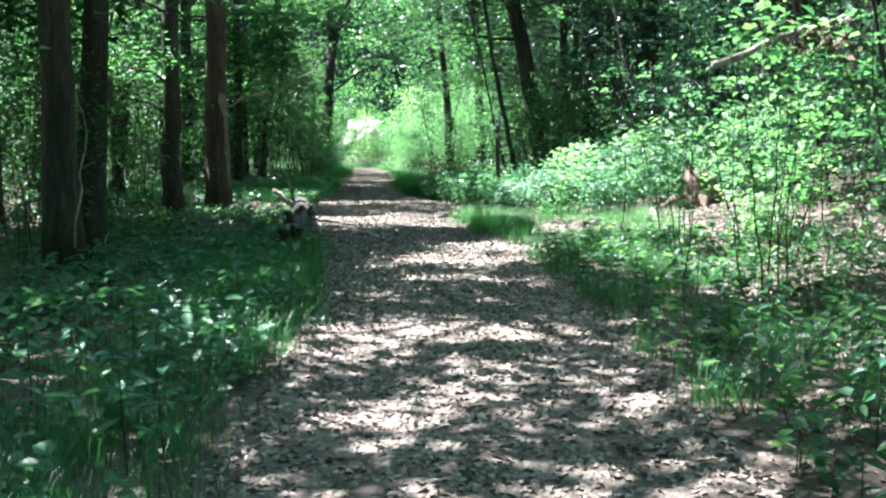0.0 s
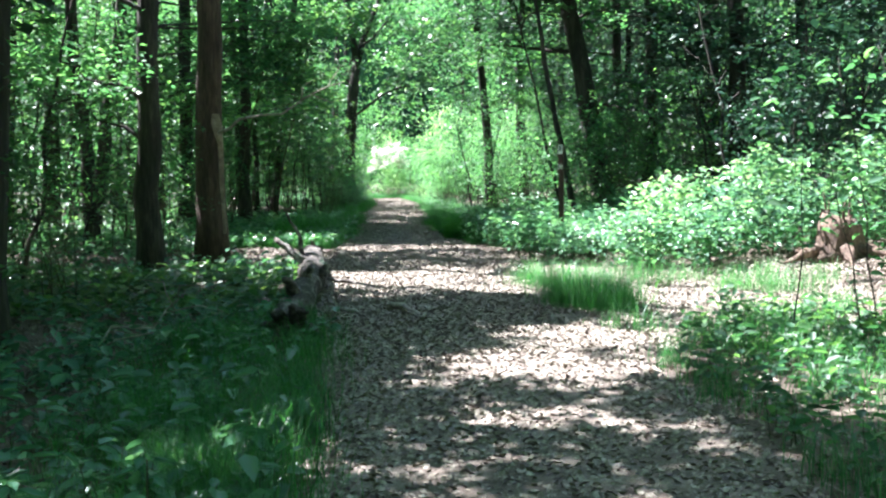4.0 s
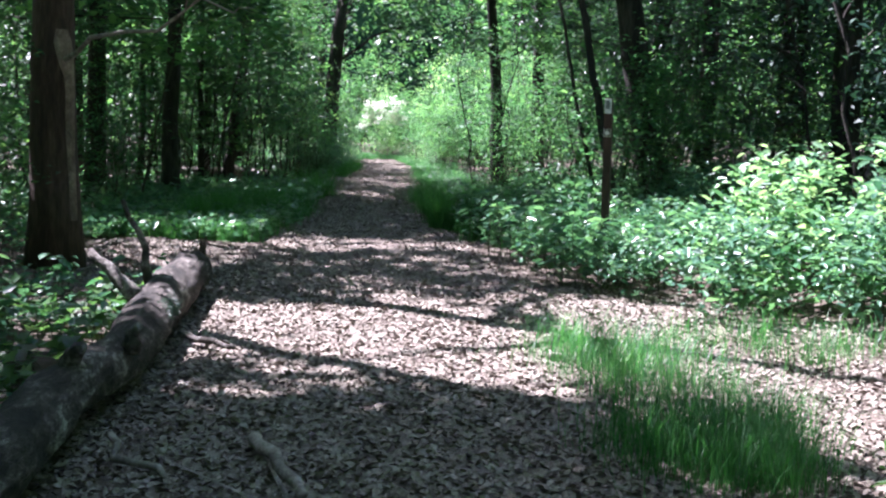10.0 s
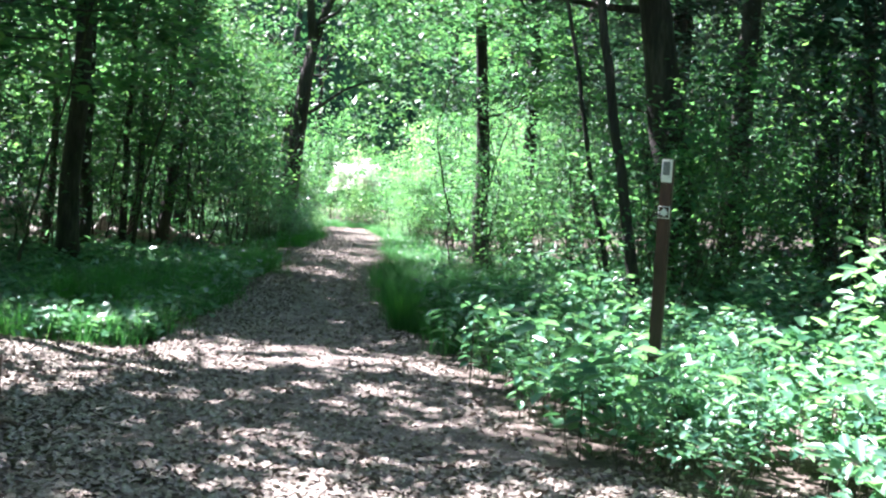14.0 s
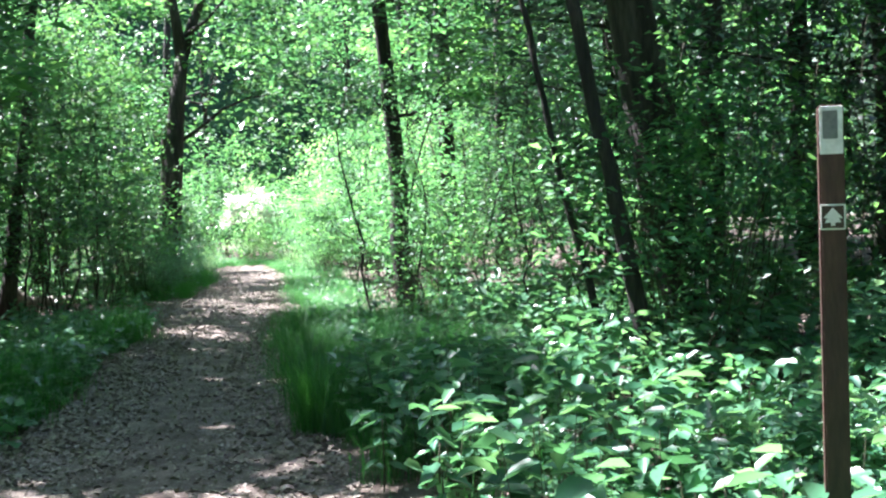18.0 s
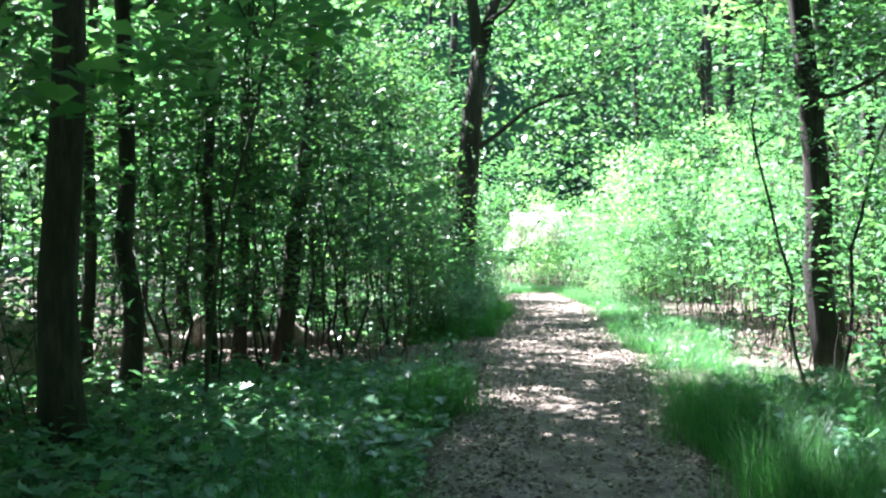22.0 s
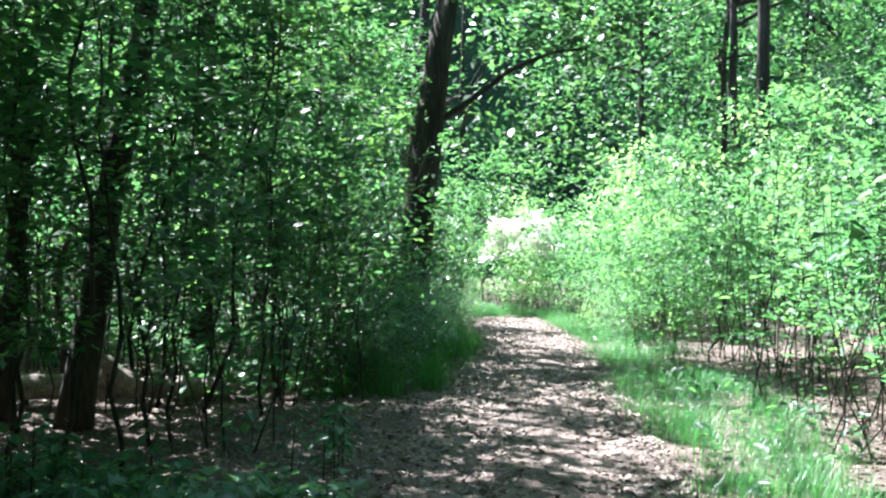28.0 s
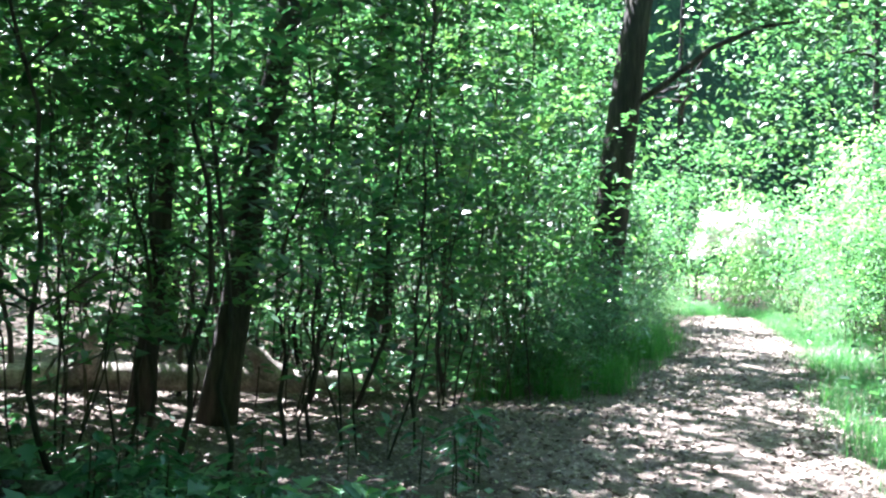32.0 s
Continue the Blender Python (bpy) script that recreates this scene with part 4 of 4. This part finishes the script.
spots = scatter(1250, 15, lambda x, y: (1.0 if y < 14 else 0.5) * float(side(x, y) > 0.1 and (y < 14 or y > 34) and x < 7 and not in_clearing(x, y)))
herbs("herb_layer", spots, 16, 0.08, 0.24, LEAF_SHRUB, "low green herbs along the path's edge", 7)

spots = scatter(2000, 17, lambda x, y: float(-3.0 < side(x, y) < -0.05 and 26.3 < y < 38))
herbs("herb_layer", spots, 18, 0.1, 0.22, LEAF_HERB, "dense low carpet of lobed green leaves on the verge", 8, True)
spots = scatter(900, 19, lambda x, y: float(-7.5 < x < -3.4 and 25 < y < 54 and not 38 < y < 43.5 or -4 < x < -1.9 and 42 < y < 54))
herbs("herb_layer", spots, 20, 0.13, 0.3, LEAF_HERB, "scattered leafy herbs between the trunks", 7)

spots = scatter(380, 117, lambda x, y: float(0.1 < side(x, y) < 3.5 and 2 < y < 13.5))
herbs("herb_layer", spots, 118, 0.085, 0.26, LEAF_SHRUB, "thick green herbs on the sunny bank of the path", 9)

spots = scatter(330, 417, lambda x, y: float(-2.6 < side(x, y) < -0.1 and 7 < y < 16) * (1.0 if noise.noise((x * 0.8, y * 0.8, 9.0)) > -0.15 else 0.15))
herbs("herb_layer", spots, 418, 0.1, 0.24, LEAF_HERB, "dark green herbs on the shaded bank of the path", 8)
spots = scatter(330, 517, lambda x, y: float(0.25 < side(x, y) < 2.6 and 28.5 < y < 35.5))
herbs("herb_layer", spots, 518, 0.085, 0.36, LEAF_HERB, "green herbs growing through the tall grass", 9)
spots = scatter(260, 317, lambda x, y: float(13.0 < y < 16.2 and 2.3 + 0.6 * noise.noise((x, y, 2.0)) < x < 5.5) * (1.0 if noise.noise((x * 0.9, y * 0.9, 4.0)) > -0.05 else 0.1))
herbs("herb_layer", spots, 318, 0.08, 0.22, LEAF_SHRUB, "patches of green herbs on the litter of the clearing", 8)
spots = scatter(300, 217, lambda x, y: float(-4.8 < x < -1.3 and 16.5 < y < 21))
herbs("herb_layer", spots, 218, 0.12, 0.22, LEAF_CROWN, "low herbs behind the fallen log, leaf colour darkened for shade", 7, True)


def grass(name, roots, seed, tall, mat, label, category="grass", thin=0.0012):
    q = np.random.default_rng(seed)
    b = np.array([(x, y, floor_z(x, y) - 0.01) for x, y in roots])
    n = len(b)
    a = q.random(n) * 2 * math.pi
    h = tall * q.uniform(0.25, 1.3, n)
    out = np.stack([np.cos(a), np.sin(a), 0 * a], 1)
    wid = np.stack([-np.sin(a), np.cos(a), 0 * a], 1) * (thin * (1 + 1.15 * q.random(n)))[:, None]
    lean = (h * q.uniform(0.1, 0.95, n))[:, None]
    up = np.array([0, 0, 1.0])
    m1 = b + out * lean * 0.25 + up * (h * 0.5)[:, None]
    m2 = b + out * lean * 0.7 + up * (h * 0.85)[:, None]
    tip = b + out * lean * 1.3 + up * (h * 0.95)[:, None]
    v = np.stack([b - wid, b + wid, m1 - wid, m1 + wid, m2 - wid * 0.7, m2 + wid * 0.7, tip - wid * 0.1, tip + wid * 0.1], 1).reshape(-1, 3)
    i = np.arange(n)[:, None] * 8
    f = np.concatenate([i + [0, 1, 3, 2], i + [2, 3, 5, 4], i + [4, 5, 7, 6]])
    ob = new(name, mesh_of(name, v, f, mat))
    return tagged(ob, label, category, kind="stuff")


def tuft_roots(spots, per, spread, seed):
    q = np.random.default_rng(seed)
    return np.concatenate([np.array(s) + q.normal(0, spread * q.uniform(0.6, 1.4), (int(per * q.uniform(0.8, 2.4)), 2)) for s in spots])


grass("grass", tuft_roots(scatter(24, 21, lambda x, y: float(((x - 1.95) / 0.5) ** 2 + ((y - 18.9) / 0.8) ** 2 < 1)), 45, 0.15, 22), 23, 0.3, GRASS, "sunlit wispy grass in the clearing", thin=0.001)
grass("grass", tuft_roots(scatter(26, 121, lambda x, y: float(((x - 2.05) / 0.5) ** 2 + ((y - 17.1) / 0.55) ** 2 < 1)), 80, 0.14, 122), 123, 0.3, GRASS_SHADED, "dense clump of grass in the clearing, shade put into its colour", thin=0.001)
grass("grass", tuft_roots([(2.9, 19.4), (3.1, 19.8), (2.7, 19.9), (3.3, 19.3), (4.0, 18.0), (4.4, 18.4), (4.2, 17.6), (4.8, 18.1), (4.5, 17.2)], 70, 0.16, 221), 222, 0.28, GRASS, "scattered grass on the litter of the clearing", thin=0.001)
grass("grass", tuft_roots(scatter(190, 24, lambda x, y: float(0.05 < side(x, y) < (1.9 if y > 28.5 else 0.9) and 26 < y < 35.5)), 80, 0.11, 25), 26, 0.42, GRASS_SHADED, "tall grass along the path's edge in a green darkened for shade", thin=0.0009)
grass("grass", tuft_roots([(2.95, 12.4), (3.3, 12.9), (3.0, 13.4), (4.1, 19.0), (4.6, 19.4), (3.7, 19.7), (5.1, 18.6), (3.6, 15.0), (4.2, 15.8), (3.9, 18.2), (4.3, 17.8), (3.2, 14.2), (3.0, 13.8), (2.9, 11.2), (3.1, 11.6), (2.8, 10.6), (3.3, 10.9)], 90, 0.14, 225), 226, 0.24, GRASS, "loose pale tufts of grass on the litter")
grass("grass", tuft_roots([(1.15, 34.0), (1.3, 33.4), (1.2, 31.5), (1.35, 30.9), (1.25, 29.4), (1.2, 28.6), (-1.5, 30.2), (-1.3, 30.9), (-1.15, 35.4), (-1.25, 34.6), (-1.9, 28.4), (-2.1, 29.0), (-1.7, 29.3), (-2.3, 28.1)], 620, 0.17, 125), 126, 0.5, GRASS_SHADED, "thick soft tufts of grass hanging over the path's edge", thin=0.0008)
grass("grass", tuft_roots(scatter(330, 27, lambda x, y: float((0 < side(x, y) < 1.4 and 34 < y < 58) or (58.0 < y < 62 and -1.4 < x < 1.2))), 72, 0.14, 28), 29, 0.2, GRASS, "sunlit bright grass verge", thin=0.0011)
grass("grass", tuft_roots(scatter(200, 31, lambda x, y: float(-1.6 < side(x, y) < 0 and 26.3 < y < 52 and not 36.6 < y < 43.2)), 60, 0.12, 32), 33, 0.3, GRASS_SHADED, "shaded grass verge beside the path")
grass("grass", tuft_roots([(-1.35, 26.4), (-1.6, 26.3), (-1.8, 26.6), (-2.1, 26.4), (-2.4, 26.5), (-1.5, 26.8)], 130, 0.15, 425), 426, 0.28, GRASS, "sunlit yellow-green grass behind the log", thin=0.001)
grass("grass", tuft_roots([(-1.0, 10.2), (-1.1, 10.4), (-1.05, 10.0)], 90, 0.1, 325), 326, 0.26, GRASS, "sunlit tuft of grass at the path's edge")
grass("grass", tuft_roots(scatter(150, 34, lambda x, y: float(-1.1 < side(x, y) < 0 and y < 12.5)), 55, 0.1, 35), 36, 0.26, GRASS, "grass on the shaded side of the path")
grass("grass", tuft_roots(scatter(80, 134, lambda x, y: float(-1.3 < side(x, y) < 0 and 9 < y < 15.5)), 90, 0.12, 135), 136, 0.3, GRASS_SHADED, "grass on the bank below the trees, coloured darker for shade", thin=0.001)
grass("grass", tuft_roots(scatter(170, 37, lambda x, y: float(0 < side(x, y) < 1.8 and y < 16)), 40, 0.1, 38), 39, 0.24, GRASS, "patchy grass along the sunny side of the path")

def litter_share(x, y):
    d = side(x, y)
    if in_clearing(x, y) and y > 14.5:
        return 0.0
    if d == 0 and y < 62:
        if y > 25 and abs(x - path_mid(y) - 0.1) < 0.3 + 0.2 * noise.noise((y * 0.7, 3.0, 1.0)):
            return 0.25
        return 0.6 if noise.noise((x * 1.3, y * 0.75, 2.5)) > 0.12 else 1.0
    if on_bank(x, y):
        return 0.2
    if 37.5 < y < 43.5 and -6 < x < -1 or 4 < y < 13 and 0 < d < 3:
        return 0.4
    if d < -0.3 and y < 23:
        return 0.06
    return 0.22 if abs(d) < 5 and y < 50 else 0.03


q = np.random.default_rng(43)
spots = scatter(190000, 41, litter_share)
z = np.array([floor_z(x, y) for x, y in spots]) + q.uniform(0.003, 0.011, len(spots))
fine_leaves = leaf_blades(np.column_stack([spots, z]), 0.04, 1.3, 42, 0.6, 0.6, 0.3)
spots = scatter(110000, 44, lambda x, y: float(in_clearing(x, y) and y > 14.0))
z = np.array([floor_z(x, y) for x, y in spots]) + q.uniform(0.003, 0.016, len(spots))
v, f = joined([fine_leaves, leaf_blades(np.column_stack([spots, z]), 0.042, 1.5, 45, 0.62, 0.6, 0.35)])
tagged(new("leaf_litter", mesh_of("leaf_litter", v, f, LITTER)), "dry brown fallen leaves strewn over path and clearing", "leaf litter", kind="stuff")

# ---- fallen log ----
log = thing("fallen_log", -1.0, 18.6, 0.0, "weathered grey fallen log lying beside the path", "log")
line = [(0.02, -3.9, 0.12), (-0.04, -3.2, 0.18), (0.03, -2.5, 0.17), (-0.08, -1.4, 0.2), (-0.02, -0.2, 0.17), (-0.12, 1.0, 0.2), (-0.2, 2.0, 0.19), (-0.25, 2.8, 0.2), (-0.27, 3.45, 0.2)]
rad = [0.13, 0.14, 0.13, 0.15, 0.14, 0.17, 0.185, 0.18, 0.172]
fine = np.linspace(0, 8, 41)
pts = np.stack([np.interp(fine, range(9), [p[k] for p in line]) for k in range(3)], 1)
child("trunk", mesh_of("trunk", *tube(pts, np.interp(fine, range(9), rad), 20, 0.15, 5), LOGBARK, True), log)
child("sawn_end", mesh_of("sawn_end", *tube([(-0.27, 3.44, 0.2), (-0.272, 3.465, 0.2)], [0.172, 0.16], 18, 0.04, 6), LOGEND), log, "pale sawn end of the log")
for j, (a, b, r0) in enumerate((((-0.28, 1.7, 0.32), (-0.5, 1.85, 0.92), 0.035), ((-0.22, 1.1, 0.3), (-0.6, 1.3, 0.6), 0.06), ((-0.02, -1.2, 0.3), (0.05, -1.3, 0.44), 0.06), ((0.1, 0.9, 0.1), (0.5, 0.6, 0.07), 0.03), ((0.1, -0.5, 0.28), (0.16, -0.6, 0.42), 0.05), ((-0.05, -2.6, 0.3), (-0.12, -2.8, 0.46), 0.07))):
    child("branch_stub", mesh_of("branch_stub", *tube(bent(a, b, 6, 0.05, j), np.linspace(r0, r0 * 0.5, 6), 8, 0.12, j), LOGMAT, True), log, "broken branch stub")

q = np.random.default_rng(63)
a, y = q.uniform(0.1, 1.0, 480), 0.92 + q.normal(0, 0.11, 480)
moss = np.stack([-0.1 + 0.172 * np.cos(a), y, 0.2 + 0.172 * np.sin(a)], 1)
tagged(child("moss", mesh_of("moss", *leaf_blades(moss, 0.014, 0.8, 64, 0.5), LEAF_PINE), log), "soft dull green moss on the bark", kind="stuff")
for j in range(9):
    w = j * 0.75
    a = (0.02 + 0.1 * math.cos(w), -3.8, 0.16 + 0.1 * math.sin(w))
    b = (0.02 + (0.19 + 0.05 * (j % 3)) * math.cos(w), -3.98 - 0.07 * (j % 4), max(0.02, 0.17 + 0.19 * math.sin(w)))
    child("root", mesh_of("root", *tube(bent(a, b, 6, 0.08, 40 + j), np.linspace(0.065, 0.012, 6), 7, 0.2, j), LOGBARK, True), log, "dark torn root")

# ---- trail post ----
post = thing("trail_post", 2.72, 23.9, rise(2.72, 23.9) - 0.05, "brown wooden trail marker post standing among herbs", "post", turn=-23)


def slab(w, d, h, at, bevel=0.004):
    bm = bmesh.new()
    bmesh.ops.create_cube(bm, size=1.0)
    bmesh.ops.scale(bm, vec=(w, d, h), verts=bm.verts)
    bmesh.ops.bevel(bm, geom=bm.edges[:], offset=bevel, segments=2, affect='EDGES', clamp_overlap=True)
    bmesh.ops.translate(bm, vec=at, verts=bm.verts)
    return bm


def part(name, bm, mat, parent, label=""):
    me = bpy.data.meshes.new(name)
    bm.to_mesh(me)
    bm.free()
    me.materials.append(mat)
    return child(name, me, parent, label)


part("shaft", slab(0.08, 0.08, 2.0, (0, 0.01, 0.9), 0.007), POSTMAT, post)
plate = part("plate", slab(0.072, 0.006, 0.154, (0, -0.033, 1.818), 0.002), WHITE, post, "white enamelled plate")
part("print", slab(0.046, 0.003, 0.09, (-0.003, -0.0375, 1.835), 0.014), GREY, plate, "grey printed patch")
sign = part("sign", slab(0.078, 0.006, 0.082, (0, -0.033, 1.54), 0.002), WHITE, post, "square brown trail sign with a white border")
part("face", slab(0.068, 0.003, 0.072, (0, -0.0375, 1.54), 0.001), SIGNBROWN, sign, "brown face")
bm = bmesh.new()
arrow = [(0, 0.03), (0.03, -0.004), (0.017, -0.004), (0.026, -0.018), (0.007, -0.018), (0.007, -0.028), (-0.007, -0.028), (-0.007, -0.018), (-0.026, -0.018), (-0.017, -0.004), (-0.03, -0.004)]
bm.faces.new([bm.verts.new((x, -0.0402, 1.54 + z)) for x, z in arrow])
ex = bmesh.ops.extrude_face_region(bm, geom=bm.faces[:])
bmesh.ops.translate(bm, vec=(0, 0.0012, 0), verts=[g for g in ex["geom"] if isinstance(g, bmesh.types.BMVert)])
part("emblem", bm, WHITE, sign, "white tree-shaped emblem")


# ---- dead wood ----
def stick(name, a, b, r0, r1, label, mat=TWIG, sway=0.12, seed=0, forks=(), category="branch"):
    """A dead branch from a to b, with side twigs."""
    a, b = np.array(a, float), np.array(b, float)
    t = thing(name, *a, label, category)
    line = bent((0, 0, 0), b - a, 9, sway, seed)
    child("stem", mesh_of("stem", *tube(line, np.linspace(r0, r1, 9), 7, 0.12, seed), mat, True), t)
    for k, (at, way) in enumerate(forks):
        p = line[at]
        child("twig", mesh_of("twig", *tube(bent(p, p + np.array(way), 5, sway * 0.5, seed + k), np.linspace(r1 * 1.6, r1 * 0.5, 5), 5), mat, True), t)
    return t


stick("fallen_branch", (-0.12, 17.2, 0.035), (0.18, 16.1, 0.03), 0.035, 0.022, "short grey branch lying on the litter", seed=1)
stick("fallen_branch", (1.55, 19.1, 0.03), (2.05, 19.2, 0.03), 0.022, 0.012, "small dead stick on the sunlit litter", seed=2)
stick("fallen_branch", (-0.75, 17.0, 0.1), (0.0, 16.3, 0.03), 0.02, 0.01, "thin dead stick leaning against the log", seed=3)
stick("fallen_branch", (-3.3, 12.3, 0.03), (-1.9, 13.6, 0.3), 0.016, 0.005, "pale bare dead branch at the foot of the trees", seed=4, sway=0.3, forks=((4, (0.3, 0.2, 0.35)), (6, (0.35, -0.1, 0.2)), (3, (-0.1, 0.35, 0.3))))
stick("fallen_branch", (-2.6, 13.8, 0.03), (-1.6, 15.2, 0.25), 0.014, 0.005, "pale bare twigs on the dark forest floor", seed=5, sway=0.3, forks=((4, (0.3, 0.1, 0.3)), (6, (-0.3, 0.2, 0.25))))
stick("fallen_branch", (-2.9, 11.6, 0.4), (-2.95, 12.1, 1.9), 0.012, 0.006, "thin dead stem leaning on the trunk", seed=6)
limb = stick("fallen_branch", (3.45, 11.4, 2.1), (4.95, 11.3, 2.55), 0.042, 0.02, "pale dead limb caught in the saplings", seed=7, forks=((5, (0.4, 0.1, -0.25)), (7, (0.3, 0.0, -0.3))))
q = np.random.default_rng(61)
p = np.array([1.1, -0.1, 0.2]) + q.normal(0, 1, (110, 3)) * [0.24, 0.16, 0.15]
child("withered_leaves", mesh_of("withered_leaves", *leaf_blades(p, 0.1, 0.2, 62, 0.5, 0.4, 0.4), WITHERED), limb, "bunch of withered brown leaves")["kind"] = "stuff"
stick("fallen_branch", (-2.85, 23.8, 2.1), (-0.75, 21.9, 2.75), 0.028, 0.007, "bare sunlit dead branch reaching out from the trunk", seed=8, sway=0.25, forks=((5, (0.3, -0.1, 0.35)), (6, (0.5, -0.2, -0.1)), (7, (0.2, -0.2, 0.3))))
stick("fallen_branch", (4.4, 33.0, 0.05), (4.7, 34.6, 1.5), 0.045, 0.03, "pale leaning dead stem among the shrubs", seed=9)
stick("fallen_branch", (4.9, 33.2, 0.05), (4.3, 34.8, 1.3), 0.035, 0.02, "pale leaning dead stem among the shrubs", seed=10)
stick("fallen_log", (-6.4, 40.4, 0.14), (-2.9, 42.3, 0.14), 0.13, 0.1, "pale barkless log lying in the thicket", TWIG, 0.12, 11, ((3, (0.2, -0.3, 0.4)), (6, (-0.2, -0.3, 0.3))), "log")
stick("fallen_log", (-5.6, 36.0, 0.12), (-2.9, 37.6, 0.1), 0.09, 0.07, "grey log half hidden in the undergrowth", LOGMAT, 0.15, 12, (), "log")
stick("fallen_log", (4.3, 41.2, 0.1), (6.6, 42.0, 0.12), 0.08, 0.06, "pale dead log among the shrubs", LOGMAT, 0.15, 13, (), "log")
stick("fallen_branch", (-4.6, 38.2, 0.05), (-3.6, 39.2, 0.7), 0.025, 0.01, "pale leaning dead branch", seed=14, forks=((5, (0.2, 0.0, 0.3)),))
stick("fallen_branch", (-1.9, 35.5, 0.04), (-1.3, 36.7, 0.06), 0.015, 0.008, "thin dead stick at the path's edge", seed=15)


def stump(x, y, d, h, label, seed, sun_paled=False):
    """A broken stump: splintered top and spreading roots."""
    q = np.random.default_rng(seed)
    t = thing("stump", x, y, floor_z(x, y) - 0.03, label, "stump", turn=q.random() * 90)
    line = [(0, 0, 0), (0, 0, h * 0.25), (0, 0, h * 0.6), (0, 0, h)]
    v, f = tube(line, [d * 0.75, d * 0.56, d * 0.5, d * 0.47], 16, 0.14, seed)
    v[48:64, 2] += q.uniform(-0.25, 0.25, 16) * h
    wood = TWIG if sun_paled else STUMPWOOD
    child("body", mesh_of("body", v, f, wood, True), t)
    if sun_paled:
        v, f = tube([(0, 0, h * 0.9), (0, 0, h * 1.02), (0, 0, h * 1.06)], [d * 0.45, d * 0.42, d * 0.2], 14, 0.16, seed + 9)
        v[14:28, 2] += q.uniform(-0.08, 0.1, 14) * h
        child("top", mesh_of("top", v, f, TWIG, True), t, "broken top, sunlight painted as paler wood")
    for k in range(6):
        a = k * 1.05 + q.normal(0, 0.2)
        child("root", mesh_of("root", *tube(bent((math.cos(a) * d * 0.4, math.sin(a) * d * 0.4, h * 0.3), (math.cos(a) * d * 1.5, math.sin(a) * d * 1.5, -0.02), 6, 0.06, k), np.linspace(d * 0.17, 0.01, 6), 7, 0.15, k), wood, True), t, "spreading root")
    for k in range(5):
        a = q.random() * 6.28
        child("splinter", mesh_of("splinter", *tube(bent((math.cos(a) * d * 0.35, math.sin(a) * d * 0.35, h * 0.8), (math.cos(a) * d * 0.5, math.sin(a) * d * 0.5, h * (1.2 + 0.5 * q.random())), 4, 0.02, k), np.linspace(0.03, 0.004, 4), 5, 0.2, k), wood, True), t, "torn splinter of wood")
    return t


stump(5.75, 19.7, 0.55, 0.55, "torn brown stump with splayed roots at the clearing's edge", 3)
stump(-5.38, 36.2, 0.46, 0.72, "weathered stump among the trees, wood paled to carry the sunlight", 4, True)
stump(-1.35, 22.9, 0.12, 0.28, "small broken stump behind the log", 5)


# ---- single herbs nearest the path ----
wide = [0.0, 0.3, 0.42, 0.36, 0.2, 0.0]
blade = [(0.1 * (i / 5 - 0.5), 0.1 * w * k * 0.62, 0.012 * abs(k) - 0.03 * max(0, i / 5 - 0.35) ** 2) for i, w in enumerate(wide) for k in (-1, -0.5, 0, 0.5, 1)]
HERB_LEAF = mesh_of("leaf", blade, [(i * 5 + k, i * 5 + k + 1, i * 5 + k + 6, i * 5 + k + 5) for i in range(5) for k in range(4)], LEAF_HERB, True)
q = np.random.default_rng(91)
near = [(q.uniform(1.4, 3.6), q.uniform(22.6, 27.4)) for _ in range(70)] + [(q.uniform(2.2, 3.6), q.uniform(4.5, 10.0)) for _ in range(10)] + [(q.uniform(-2.2, -1.0), q.uniform(4.5, 11.0)) for _ in range(10)] + [(q.uniform(-3.2, -2.3), q.uniform(37.4, 38.8)) for _ in range(9)] + [(q.uniform(-1.6, -1.15), q.uniform(38.3, 39.6)) for _ in range(6)] + [(q.uniform(-2.6, -1.2), q.uniform(27, 34)) for _ in range(14)]
for x, y in near:
    if side(x, y) == 0:
        continue
    h = q.uniform(0.28, 0.5)
    t = thing("herb", x, y, floor_z(x, y), "broad-leaved green herb growing beside the path", "plant", "herbs beside the path", q.random() * 360)
    child("stalk", mesh_of("stalk", *tube([(0, 0, -0.02), (0.01, 0, h * 0.6), (0.02, 0.01, h)], [0.006, 0.004, 0.003], 5), STEM, True), t)
    for k in range(11):
        a = k * 2.4
        child("leaf", HERB_LEAF, t).matrix_basis = Matrix.Translation((math.cos(a) * 0.08, math.sin(a) * 0.08, h * (1 - 0.065 * k))) @ pose(0, 0, 0, q.normal(0, 14), 18, math.degrees(a)) @ Matrix.Scale(q.uniform(0.75, 1.25), 4)

# ---- single fallen leaves on the path ----
DEAD = [mesh_of("leaf", *leaf_blades([(0, 0, 0)], 0.07, 3.0, 14 + k, 0.6, 0.0, 0.35, True), LITTER) for k in range(4)]
for k in range(280):
    y = q.uniform(12.5, 24)
    x = path_mid(y) + path_half(y) * q.uniform(-0.9, 0.95)
    child("leaf", DEAD[k % 4], path).matrix_basis = Matrix.Translation((x, y, path_z(x, y) + 0.018)) @ pose(0, 0, 0, q.normal(0, 16), q.normal(0, 16), q.random() * 360) @ Matrix.Scale(q.uniform(0.7, 1.3), 4)
